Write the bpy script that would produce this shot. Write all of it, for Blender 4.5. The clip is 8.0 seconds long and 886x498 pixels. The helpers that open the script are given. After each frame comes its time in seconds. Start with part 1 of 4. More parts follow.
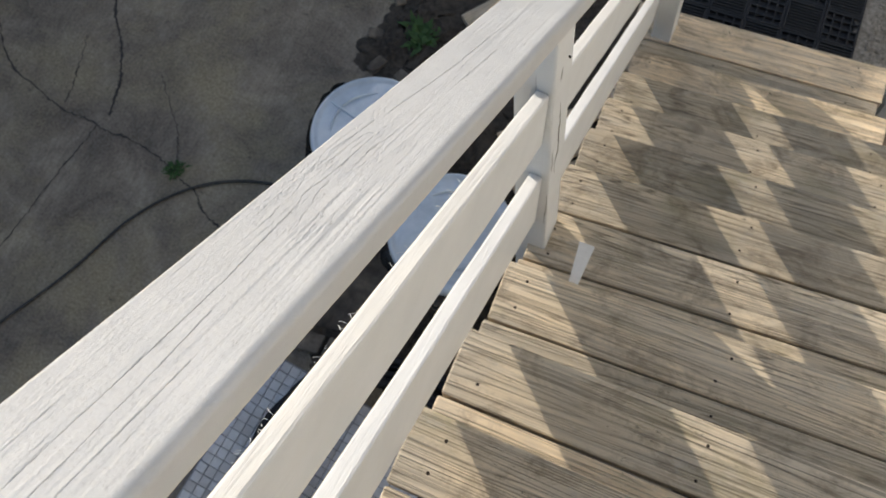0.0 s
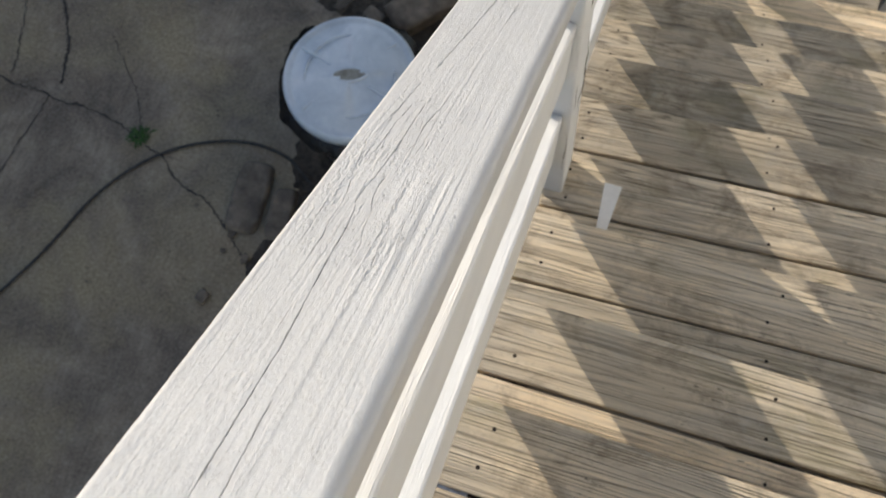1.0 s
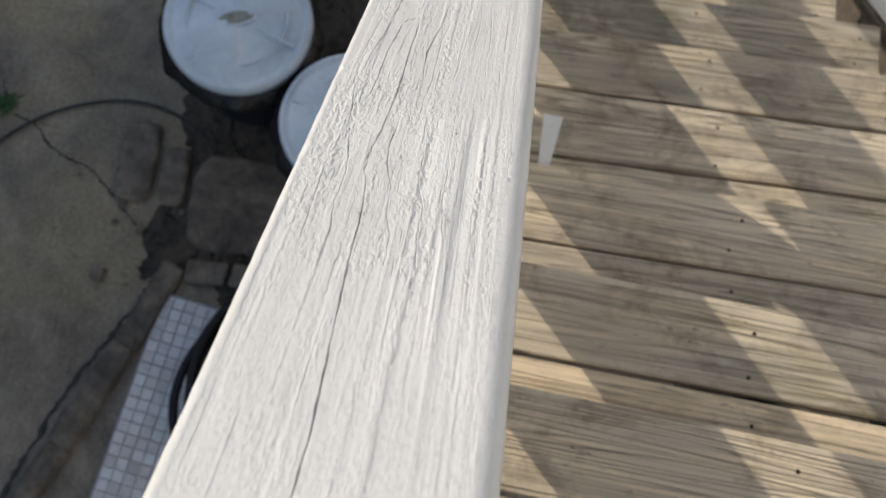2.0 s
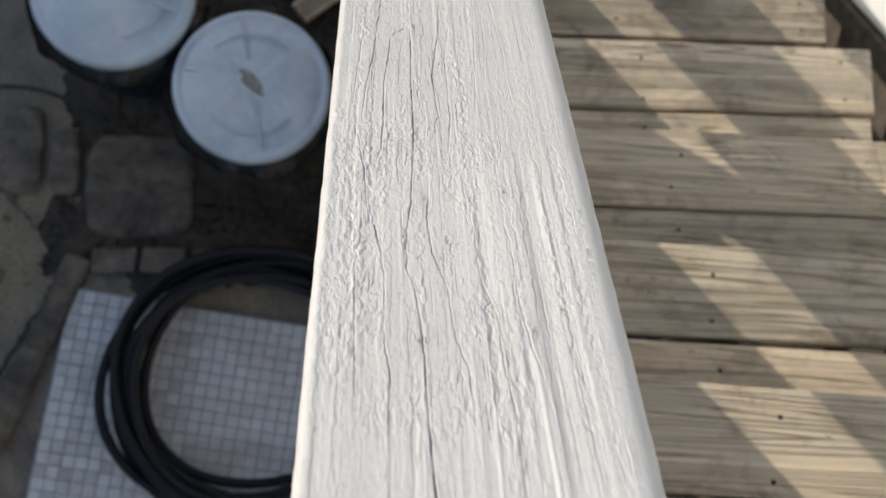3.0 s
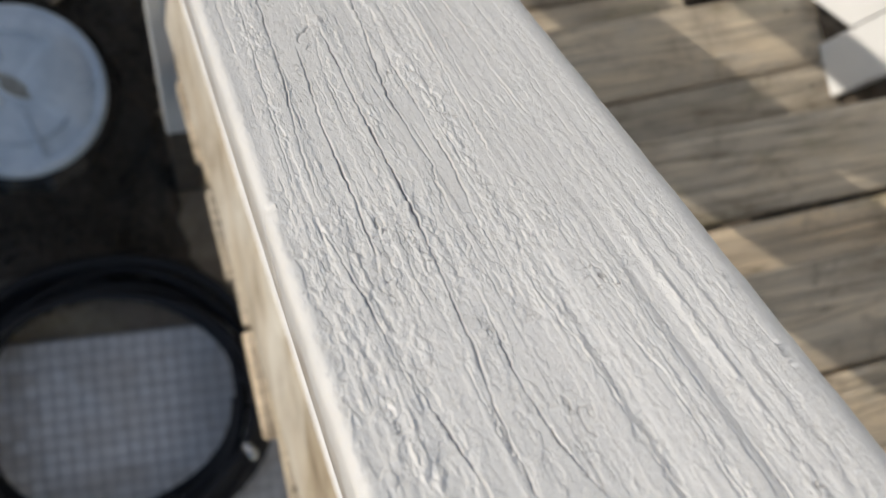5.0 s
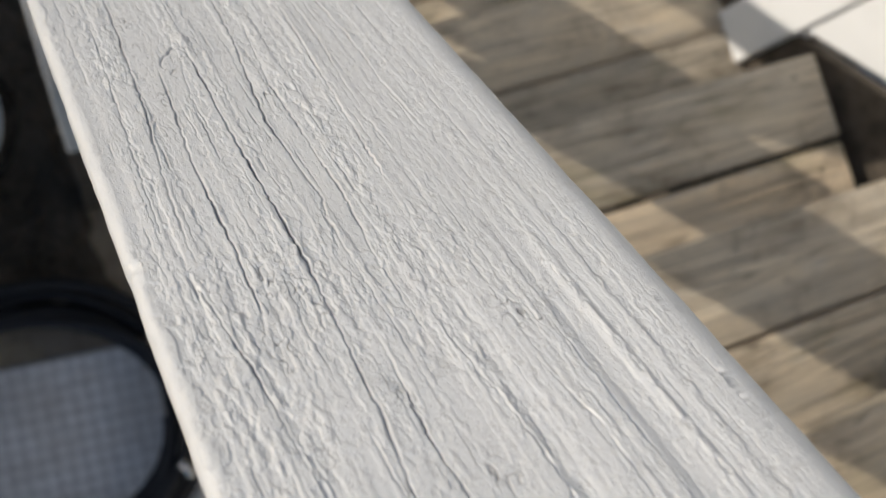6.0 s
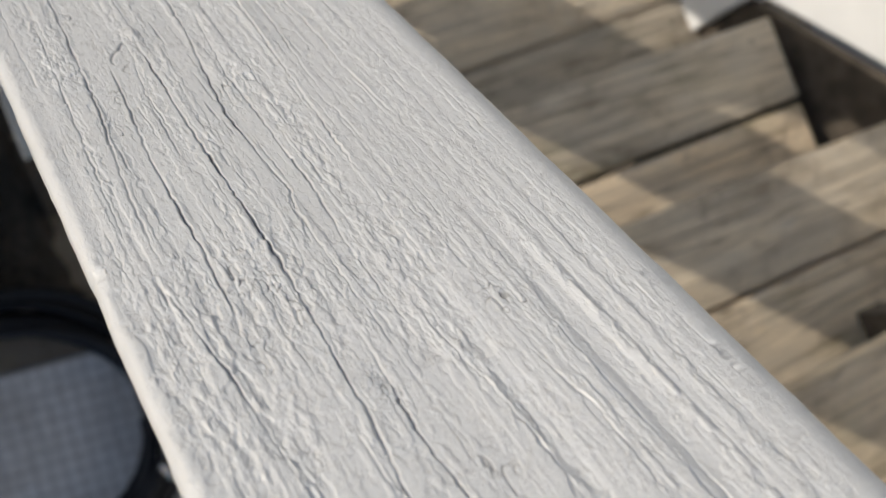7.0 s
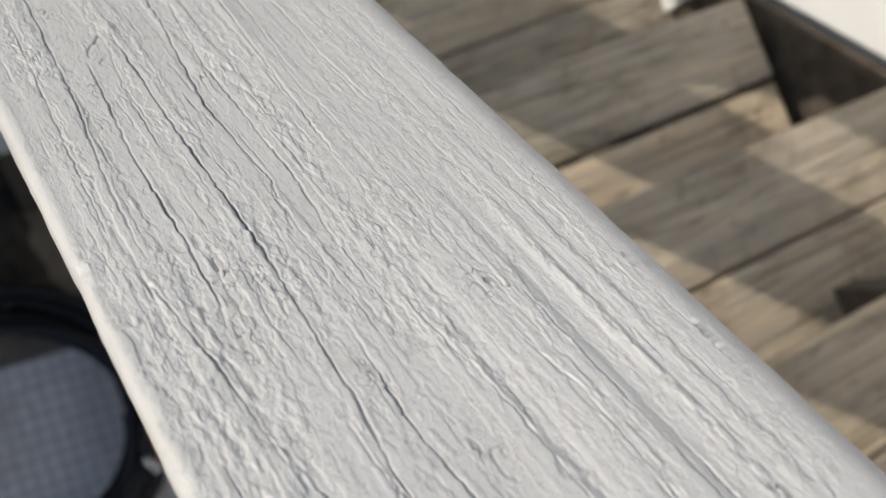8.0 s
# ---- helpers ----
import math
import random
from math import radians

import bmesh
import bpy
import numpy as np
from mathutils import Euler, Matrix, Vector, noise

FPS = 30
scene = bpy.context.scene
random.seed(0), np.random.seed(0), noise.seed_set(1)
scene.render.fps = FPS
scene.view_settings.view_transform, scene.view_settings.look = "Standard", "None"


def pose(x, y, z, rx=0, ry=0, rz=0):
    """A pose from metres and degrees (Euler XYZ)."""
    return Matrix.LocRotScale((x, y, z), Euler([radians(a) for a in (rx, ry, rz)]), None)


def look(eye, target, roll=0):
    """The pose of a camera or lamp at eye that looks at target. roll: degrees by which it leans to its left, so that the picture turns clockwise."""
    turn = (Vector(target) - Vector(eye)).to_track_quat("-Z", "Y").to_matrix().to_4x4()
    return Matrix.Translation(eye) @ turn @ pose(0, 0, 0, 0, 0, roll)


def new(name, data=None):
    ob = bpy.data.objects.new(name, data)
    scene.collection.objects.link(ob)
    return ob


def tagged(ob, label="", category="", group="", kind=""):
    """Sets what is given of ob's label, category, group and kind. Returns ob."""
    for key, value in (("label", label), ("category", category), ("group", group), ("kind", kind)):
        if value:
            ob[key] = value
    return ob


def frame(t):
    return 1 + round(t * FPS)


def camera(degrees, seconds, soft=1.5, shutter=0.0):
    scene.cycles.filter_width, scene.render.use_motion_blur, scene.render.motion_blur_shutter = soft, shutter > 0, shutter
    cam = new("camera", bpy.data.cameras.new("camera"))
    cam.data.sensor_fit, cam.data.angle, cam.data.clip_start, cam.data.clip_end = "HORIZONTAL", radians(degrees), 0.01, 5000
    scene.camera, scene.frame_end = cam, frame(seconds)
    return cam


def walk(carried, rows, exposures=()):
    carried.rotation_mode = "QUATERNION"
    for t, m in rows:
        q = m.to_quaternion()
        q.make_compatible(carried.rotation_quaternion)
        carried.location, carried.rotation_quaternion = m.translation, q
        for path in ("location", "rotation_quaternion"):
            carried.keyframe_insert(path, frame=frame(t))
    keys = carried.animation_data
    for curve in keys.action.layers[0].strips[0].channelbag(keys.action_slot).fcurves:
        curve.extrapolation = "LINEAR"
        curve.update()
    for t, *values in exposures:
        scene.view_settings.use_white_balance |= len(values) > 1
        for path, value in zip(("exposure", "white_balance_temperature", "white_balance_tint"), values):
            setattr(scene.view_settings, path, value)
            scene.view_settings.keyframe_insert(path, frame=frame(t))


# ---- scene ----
# the top rail falls at SLOPE degrees; (0, 0, RAIL) is a point on its upper face
SLOPE, RAIL = 41.5, 2.52
RAIL_FRAME = pose(0, 0, RAIL, -SLOPE, 0, 0)
cam = camera(49.0, 8.0)
# the lens stays focused on the middle of the handrail
handrail = new("handrail")
handrail.matrix_world = RAIL_FRAME @ Matrix.Translation((0, 0.022, 0))
cam.data.dof.use_dof, cam.data.dof.focus_object, cam.data.dof.aperture_fstop = True, handrail, 20.0
PATH = [
    (0, (0.21160, -0.66110, 0.37507), (0.05178, 0.17825, -0.14449), 16.44),
    (0.5, (0.18988, -0.60596, 0.35537), (0.02648, 0.21006, -0.19908), 14.54),
    (1, (0.09428, -0.50276, 0.29626), (-0.01448, 0.31158, -0.27385), 12.77),
    (1.5, (0.04334, -0.42228, 0.24293), (-0.00193, 0.38778, -0.34168), 12.73),
    (1.7, (0.02907, -0.40254, 0.22444), (0.00906, 0.40455, -0.36565), 12.86),
    (2.8, (-0.02732, -0.27146, 0.17319), (0.06298, 0.50116, -0.45523), 10.51),
    (3, (-0.04101, -0.26419, 0.17820), (0.07660, 0.49880, -0.45742), 10.57),
    (3.5, (-0.05720, -0.22188, 0.16393), (0.10994, 0.51816, -0.48754), 9.62),
    (4, (-0.06137, -0.17669, 0.14575), (0.14751, 0.54198, -0.51748), 7.75),
    (4.2, (-0.06703, -0.16647, 0.14285), (0.16638, 0.54048, -0.52480), 8.57),
    (5.3, (-0.06924, -0.12101, 0.11783), (0.24488, 0.54833, -0.55545), 4.61),
    (5.5, (-0.06971, -0.11640, 0.11515), (0.25963, 0.54555, -0.55816), 4.57),
    (6, (-0.05522, -0.11159, 0.11626), (0.30841, 0.53099, -0.55817), 4.69),
    (6.5, (-0.05363, -0.11079, 0.11178), (0.31976, 0.52471, -0.56403), 2.79),
    (7, (-0.05413, -0.10697, 0.11248), (0.33292, 0.51012, -0.57265), 2.91),
    (7.5, (-0.05225, -0.10560, 0.11761), (0.34897, 0.49948, -0.57007), 3.16),
    (8, (-0.05512, -0.10733, 0.11320), (0.34545, 0.49034, -0.58131), 2.77),
]
EXPOSURE = [(0, 0.02, 6650, 10), (1.7, -0.02, 6650, 10), (3.0, -0.12, 6550, 10), (4.2, -0.22, 6520, 10), (5.3, -0.39, 6500, 10), (8.0, -0.43, 6500, 10)]
walk(cam, [(t, RAIL_FRAME @ look(eye, target, roll)) for t, eye, target, roll in PATH], EXPOSURE)

# ---- light ----
SUN_TO = Vector((2.35, -1.0, -1.0)).normalized()
world = bpy.data.worlds.new("sky")
scene.world = world
world.use_nodes = True
wn = world.node_tree.nodes
sky = wn.new("ShaderNodeTexSky")
sky.sky_type, sky.sun_disc = "NISHITA", False
sky.sun_elevation = math.asin(-SUN_TO.z)
sky.sun_rotation = math.atan2(-SUN_TO.x, -SUN_TO.y)
wn["Background"].inputs["Strength"].default_value = 0.15
world.node_tree.links.new(sky.outputs["Color"], wn["Background"].inputs["Color"])
sun = new("sun", bpy.data.lights.new("sun", "SUN"))
sun.data.energy, sun.data.angle, sun.data.color = 3.9, radians(0.53), (1.0, 0.895, 0.76)
sun.matrix_world = look((0, 0, 0), SUN_TO)


# ---- materials ----
def material(name, rough=0.6, metal=0.0):
    m = bpy.data.materials.new(name)
    m.use_nodes = True
    nt = m.node_tree
    b = nt.nodes["Principled BSDF"]
    b.inputs["Roughness"].default_value = rough
    b.inputs["Metallic"].default_value = metal
    return m, nt, b


def coords(nt, scale=(1, 1, 1), jitter=True):
    tc, mp = nt.nodes.new("ShaderNodeTexCoord"), nt.nodes.new("ShaderNodeMapping")
    mp.inputs["Scale"].default_value = scale
    if jitter:
        oi, add = nt.nodes.new("ShaderNodeObjectInfo"), nt.nodes.new("ShaderNodeVectorMath")
        comb = nt.nodes.new("ShaderNodeVectorMath")
        comb.operation = "SCALE"
        comb.inputs[0].default_value = (7.3, 3.1, 5.7)
        nt.links.new(oi.outputs["Random"], comb.inputs["Scale"])
        nt.links.new(tc.outputs["Object"], add.inputs[0])
        nt.links.new(comb.outputs[0], add.inputs[1])
        nt.links.new(add.outputs[0], mp.inputs["Vector"])
    else:
        nt.links.new(tc.outputs["Object"], mp.inputs["Vector"])
    return mp.outputs["Vector"]


def tex_noise(nt, vec, scale, detail=6.0, rough=0.6, distort=0.0):
    n = nt.nodes.new("ShaderNodeTexNoise")
    n.inputs["Scale"].default_value, n.inputs["Detail"].default_value = scale, detail
    n.inputs["Roughness"].default_value, n.inputs["Distortion"].default_value = rough, distort
    nt.links.new(vec, n.inputs["Vector"])
    return n.outputs["Fac"]


def ramp(nt, fac, stops):
    r = nt.nodes.new("ShaderNodeValToRGB")
    e = r.color_ramp.elements
    while len(e) < len(stops):
        e.new(0.5)
    for el, (p, c) in zip(e, stops):
        el.position, el.color = p, (*c, 1)
    nt.links.new(fac, r.inputs["Fac"])
    return r.outputs["Color"]


def mix(nt, fac, a, b, kind="MIX"):
    n = nt.nodes.new("ShaderNodeMix")
    n.data_type, n.blend_type = "RGBA", kind
    for sock, v in ((n.inputs[0], fac), (n.inputs[6], a), (n.inputs[7], b)):
        if isinstance(v, bpy.types.NodeSocket):
            nt.links.new(v, sock)
        elif isinstance(v, (int, float)):
            sock.default_value = v
        else:
            sock.default_value = (*v, 1)
    return n.outputs[2]


def bump(nt, b, fac, dist, strength=1.0, normal=None):
    n = nt.nodes.new("ShaderNodeBump")
    n.inputs["Distance"].default_value, n.inputs["Strength"].default_value = dist, strength
    nt.links.new(fac, n.inputs["Height"])
    if normal is not None:
        nt.links.new(normal, n.inputs["Normal"])
    nt.links.new(n.outputs["Normal"], b.inputs["Normal"])
    return n.outputs["Normal"]


def speckled(name, dark, light, scale=20.0, rough=0.7, relief=0.002, metal=0.0, stain=None, stain_scale=2.0):
    """A surface with grain at one scale and stains at a larger one."""
    m, nt, b = material(name, rough, metal)
    v = coords(nt)
    f = tex_noise(nt, v, scale, 8)
    c = ramp(nt, f, [(0.3, dark), (0.7, light)])
    if stain:
        s = ramp(nt, tex_noise(nt, v, stain_scale, 5, 0.65, 0.6), [(0.42, (0, 0, 0)), (0.68, (1, 1, 1))])
        c = mix(nt, s, c, stain)
    nt.links.new(c, b.inputs["Base Color"])
    bump(nt, b, f, relief)
    return m


def make_paint():
    # thick old white paint over grain; local y runs along the wood
    m, nt, b = material("white_paint", 0.29)
    v = coords(nt, (1, 0.05, 1), False)
    v2 = coords(nt, (1, 1, 1), False)
    v3 = coords(nt, (1, 0.35, 1), False)
    grain = tex_noise(nt, v, 900, 4, 0.6, 0.2)
    flake = ramp(nt, tex_noise(nt, v3, 800, 5, 0.62, 0.3), [(0.46, (0, 0, 0)), (0.49, (0.5, 0.5, 0.5)), (0.60, (0.5, 0.5, 0.5)), (0.63, (1, 1, 1))])
    speck = tex_noise(nt, v2, 2200, 3, 0.6)
    big = tex_noise(nt, v2, 14, 5, 0.6)
    c = ramp(nt, big, [(0.3, (0.628, 0.643, 0.656)), (0.7, (0.694, 0.710, 0.726))])
    at = nt.nodes.new("ShaderNodeAttribute")
    at.attribute_name = "grime"
    c = mix(nt, at.outputs["Fac"], c, (0.15, 0.14, 0.13))
    side = nt.nodes.new("ShaderNodeAttribute")
    side.attribute_name = "bare"
    c = mix(nt, side.outputs["Fac"], c, ramp(nt, grain, [(0.35, (0.16, 0.125, 0.085)), (0.65, (0.44, 0.36, 0.25))]))
    nt.links.new(c, b.inputs["Base Color"])
    n1 = bump(nt, b, grain, 0.00012, 0.6)
    n2 = bump(nt, b, flake, 0.00012, 0.8, n1)
    bump(nt, b, speck, 0.00008, 0.6, n2)
    return m


def make_cream():
    # the same paint, less weathered, on posts and slats
    m, nt, b = material("cream_white_paint", 0.45)
    v = coords(nt, (1, 0.06, 1))
    v2 = coords(nt)
    grain = tex_noise(nt, v, 160, 6, 0.6, 0.5)
    c = ramp(nt, tex_noise(nt, v2, 9, 6), [(0.3, (0.79, 0.808, 0.815)), (0.7, (0.86, 0.878, 0.885))])
    scuff = ramp(nt, tex_noise(nt, v, 38, 9, 0.72, 1.2), [(0.68, (0, 0, 0)), (0.8, (0.5, 0.5, 0.5))])
    c = mix(nt, scuff, c, (0.42, 0.40, 0.34))
    nt.links.new(c, b.inputs["Base Color"])
    bump(nt, b, grain, 0.0018, 0.8)
    return m


def make_tread():
    # weathered softwood decking; local x runs along the board; the object's colour alpha sets how grey a board is
    m, nt, b = material("weathered_deck_wood", 0.85)
    v = coords(nt, (0.085, 3.4, 3.4))
    vf = coords(nt, (0.22, 26.0, 26.0))
    v2 = coords(nt, (0.7, 2.4, 2.4))
    v3 = coords(nt, (1.0, 1.4, 1.4))
    oi = nt.nodes.new("ShaderNodeObjectInfo")
    # growth rings: contour lines of a slow field, stretched along the board
    field = tex_noise(nt, v, 2.9, 4, 0.50, 0.14)
    saw = nt.nodes.new("ShaderNodeMath")
    saw.operation = "MULTIPLY"
    saw.inputs[1].default_value = 38.0
    nt.links.new(field, saw.inputs[0])
    fold = nt.nodes.new("ShaderNodeMath")
    fold.operation = "FRACT"
    nt.links.new(saw.outputs[0], fold.inputs[0])
    ring = ramp(nt, fold.outputs[0], [(0.0, (0.0, 0.0, 0.0)), (0.08, (0.35, 0.35, 0.35)), (0.26, (0.92, 0.92, 0.92)), (0.60, (1, 1, 1)), (0.88, (0.80, 0.80, 0.80)), (1.0, (0.0, 0.0, 0.0))])
    # rings fade in and out over the board
    fade = ramp(nt, tex_noise(nt, v2, 4.0, 5, 0.6, 0.5), [(0.35, (0.45, 0.45, 0.45)), (0.65, (1, 1, 1))])
    ring = mix(nt, fade, (0.66, 0.66, 0.66), ring)
    streak = tex_noise(nt, vf, 6, 6, 0.68, 0.1)
    c = mix(nt, ring, (0.125, 0.096, 0.066), (0.66, 0.57, 0.435))
    c = mix(nt, 0.8, c, mix(nt, 1.0, c, ramp(nt, streak, [(0.3, (0.36, 0.35, 0.33)), (0.48, (1.0, 1.0, 1.0)), (0.75, (1.36, 1.34, 1.31))]), "MULTIPLY"))
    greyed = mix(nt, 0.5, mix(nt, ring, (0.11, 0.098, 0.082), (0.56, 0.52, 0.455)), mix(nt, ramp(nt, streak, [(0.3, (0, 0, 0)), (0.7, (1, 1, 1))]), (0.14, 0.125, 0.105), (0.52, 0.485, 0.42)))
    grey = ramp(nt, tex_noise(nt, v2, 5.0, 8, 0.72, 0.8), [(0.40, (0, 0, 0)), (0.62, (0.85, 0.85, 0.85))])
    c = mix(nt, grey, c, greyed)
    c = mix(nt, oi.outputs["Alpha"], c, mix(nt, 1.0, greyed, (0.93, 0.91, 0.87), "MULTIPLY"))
    # silvered patches and black mildew that follows the grain
    silver = ramp(nt, tex_noise(nt, coords(nt, (1.2, 2.2, 2.2)), 6.0, 8, 0.75, 0.5), [(0.58, (0, 0, 0)), (0.70, (0.65, 0.65, 0.65))])
    c = mix(nt, silver, c, mix(nt, ramp(nt, streak, [(0.35, (0, 0, 0)), (0.6, (1, 1, 1))]), (0.17, 0.165, 0.155), (0.56, 0.55, 0.52)))
    specks = ramp(nt, tex_noise(nt, coords(nt, (1.0, 4.0, 4.0)), 42, 5, 0.7, 0.3), [(0.60, (0, 0, 0)), (0.68, (1, 1, 1))])
    where = ramp(nt, tex_noise(nt, coords(nt, (1.0, 1.7, 1.7)), 5.5, 5, 0.6), [(0.46, (0, 0, 0)), (0.62, (0.85, 0.85, 0.85))])
    c = mix(nt, mix(nt, 1.0, specks, where, "MULTIPLY"), c, (0.060, 0.052, 0.044))
    # damp, dirty blotches and a little algae
    damp = ramp(nt, tex_noise(nt, v3, 8, 9, 0.75, 0.6), [(0.50, (0, 0, 0)), (0.68, (0.75, 0.75, 0.75))])
    c = mix(nt, damp, c, (0.14, 0.112, 0.082))
    algae = ramp(nt, tex_noise(nt, coords(nt, (0.8, 1.6, 1.6)), 4.5, 7, 0.7, 0.4), [(0.54, (0, 0, 0)), (0.70, (0.45, 0.45, 0.45))])
    c = mix(nt, algae, c, (0.20, 0.185, 0.105))
    knot = ramp(nt, tex_noise(nt, coords(nt, (1.0, 1.8, 1.0)), 11, 3, 0.5, 0.3), [(0.735, (0, 0, 0)), (0.78, (0.85, 0.85, 0.85))])
    c = mix(nt, knot, c, (0.075, 0.055, 0.04))
    tone = ramp(nt, oi.outputs["Random"], [(0.0, (1.00, 0.98, 0.93)), (0.35, (1.38, 1.34, 1.26)), (0.7, (1.50, 1.43, 1.31)), (1.0, (1.78, 1.64, 1.44))])
    c = mix(nt, 1.0, c, tone, "MULTIPLY")
    nt.links.new(c, b.inputs["Base Color"])
    n1 = bump(nt, b, ring, 0.0019, 1.0)
    bump(nt, b, streak, 0.0022, 0.9, n1)
    return m


def make_concrete():
    m, nt, b = material("old_concrete", 0.85)
    v = coords(nt, (1, 1, 1), False)
    f = tex_noise(nt, v, 95, 9, 0.75)
    sweep = tex_noise(nt, coords(nt, (14, 2.2, 1), False), 6, 6, 0.6, 0.6)
    c = ramp(nt, tex_noise(nt, v, 3.4, 12, 0.66, 0.5), [(0.34, (0.115, 0.088, 0.062)), (0.5, (0.285, 0.235, 0.175)), (0.66, (0.54, 0.455, 0.34))])
    c = mix(nt, 0.45, c, mix(nt, 1.0, c, ramp(nt, sweep, [(0.35, (0.62, 0.62, 0.62)), (0.65, (1.4, 1.4, 1.4))]), "MULTIPLY"))
    c = mix(nt, 0.38, c, ramp(nt, f, [(0.34, (0.075, 0.066, 0.056)), (0.66, (0.47, 0.425, 0.37))]))
    # lighter yellowish blotches mixed over the base
    yellow_blotch = ramp(nt, tex_noise(nt, v, 1.7, 9, 0.68, 0.5), [(0.48, (0, 0, 0)), (0.64, (0.8, 0.8, 0.8))])
    c = mix(nt, yellow_blotch, c, ramp(nt, f, [(0.3, (0.19, 0.16, 0.095)), (0.7, (0.62, 0.525, 0.35))]))
    pits = ramp(nt, tex_noise(nt, v, 16, 8, 0.78, 0.1), [(0.60, (0, 0, 0)), (0.70, (0.75, 0.75, 0.75))])
    c = mix(nt, pits, c, (0.075, 0.07, 0.06))
    nt.links.new(c, b.inputs["Base Color"])
    n1 = bump(nt, b, f, 0.005)
    bump(nt, b, tex_noise(nt, v, 9, 5, 0.6), 0.01, 0.6, n1)
    return m


PAINT, CREAM, TREAD, CONCRETE = make_paint(), make_cream(), make_tread(), make_concrete()
LID = speckled("white_plastic_lid", (0.63, 0.73, 0.82), (0.73, 0.82, 0.90), 40, 0.18, 0.0003, stain=(0.47, 0.57, 0.66), stain_scale=5)
CAN = speckled("dark_blue_plastic", (0.012, 0.016, 0.026), (0.02, 0.028, 0.045), 30, 0.35, 0.0006)
BAG = speckled("black_bin_liner", (0.010, 0.010, 0.011), (0.022, 0.022, 0.024), 60, 0.25, 0.004)
RUBBER = speckled("black_rubber_hose", (0.006, 0.006, 0.008), (0.013, 0.013, 0.017), 50, 0.6, 0.0006)
DUSTY = speckled("dusty_hose_rubber", (0.030, 0.030, 0.031), (0.085, 0.080, 0.072), 45, 0.75, 0.0006)
MATTILE = speckled("black_plastic_matting", (0.012, 0.012, 0.013), (0.026, 0.026, 0.027), 40, 0.45, 0.0006)
SLATE = speckled("grey_tile", (0.76, 0.76, 0.75), (0.88, 0.88, 0.87), 45, 0.65, 0.001, stain=(0.55, 0.52, 0.48), stain_scale=3.5)
GROUT = speckled("dark_joint", (0.045, 0.040, 0.036), (0.10, 0.090, 0.080), 60, 0.9, 0.002)
EARTH = speckled("dark_earth", (0.020, 0.017, 0.014), (0.095, 0.080, 0.064), 60, 0.95, 0.012, stain=(0.12, 0.10, 0.078), stain_scale=7)
JOINT = speckled("grey_joint", (0.32, 0.315, 0.31), (0.46, 0.45, 0.44), 60, 0.9, 0.002)
STONE = speckled("rough_stone", (0.13, 0.108, 0.084), (0.30, 0.255, 0.20), 25, 0.9, 0.006, stain=(0.075, 0.065, 0.055), stain_scale=5)
OLDWOOD = speckled("dark_old_timber", (0.055, 0.045, 0.035), (0.13, 0.108, 0.085), 30, 0.85, 0.003)
GRAVEL = speckled("gravel", (0.18, 0.165, 0.14), (0.42, 0.39, 0.34), 70, 0.9, 0.004)
LEAF = speckled("weed_leaf", (0.03, 0.075, 0.015), (0.06, 0.14, 0.03), 30, 0.6, 0.001)
IRON = speckled("rusty_nail_head", (0.018, 0.015, 0.013), (0.05, 0.035, 0.026), 400, 0.7, 0.0003, 0.4)
PLASTIC = speckled("white_plastic", (0.84, 0.84, 0.83), (0.90, 0.90, 0.89), 120, 0.45, 0.0006)
BOUNCE_WALL = speckled("grey_bounce_wall_paint", (0.42, 0.415, 0.40), (0.50, 0.495, 0.48), 9, 0.7, 0.002)
OUTER_TAN = speckled("blotchy_tan_and_off_white", (0.22, 0.175, 0.12), (0.50, 0.43, 0.32), 26, 0.8, 0.002, stain=(0.62, 0.60, 0.54), stain_scale=9)
STEEL = speckled("bright_metal", (0.62, 0.60, 0.56), (0.78, 0.76, 0.72), 80, 0.22, 0.0002, 1.0)
SHADE_WALL = speckled("shade_wall_boards", (0.14, 0.12, 0.095), (0.26, 0.22, 0.175), 6, 0.85, 0.002)


# ---- building helpers ----
def part(name, bm, mat, parent=None, label=""):
    me = bpy.data.meshes.new(name)
    bm.to_mesh(me)
    bm.free()
    me.materials.append(mat)
    ob = new(name, me)
    if parent is not None:
        ob.parent = parent
    if label:
        tagged(ob, label)
    return ob


def smooth(ob):
    for p in ob.data.polygons:
        p.use_smooth = True
    return ob


def box(x0, x1, y0, y1, z0, z1, bevel=0.003, m=None, segs=2, wobble=0.0):
    bm = bmesh.new()
    bmesh.ops.create_cube(bm, size=1, matrix=Matrix.Translation(((x0 + x1) / 2, (y0 + y1) / 2, (z0 + z1) / 2)) @ Matrix.Diagonal((x1 - x0, y1 - y0, z1 - z0, 1)))
    if bevel:
        bmesh.ops.bevel(bm, geom=bm.edges[:], offset=bevel, segments=segs, affect="EDGES", profile=0.5)
    if wobble:
        for v in bm.verts:
            v.co += wobble * noise.noise_vector(v.co * 9)
    if m is not None:
        bm.transform(m)
    return bm


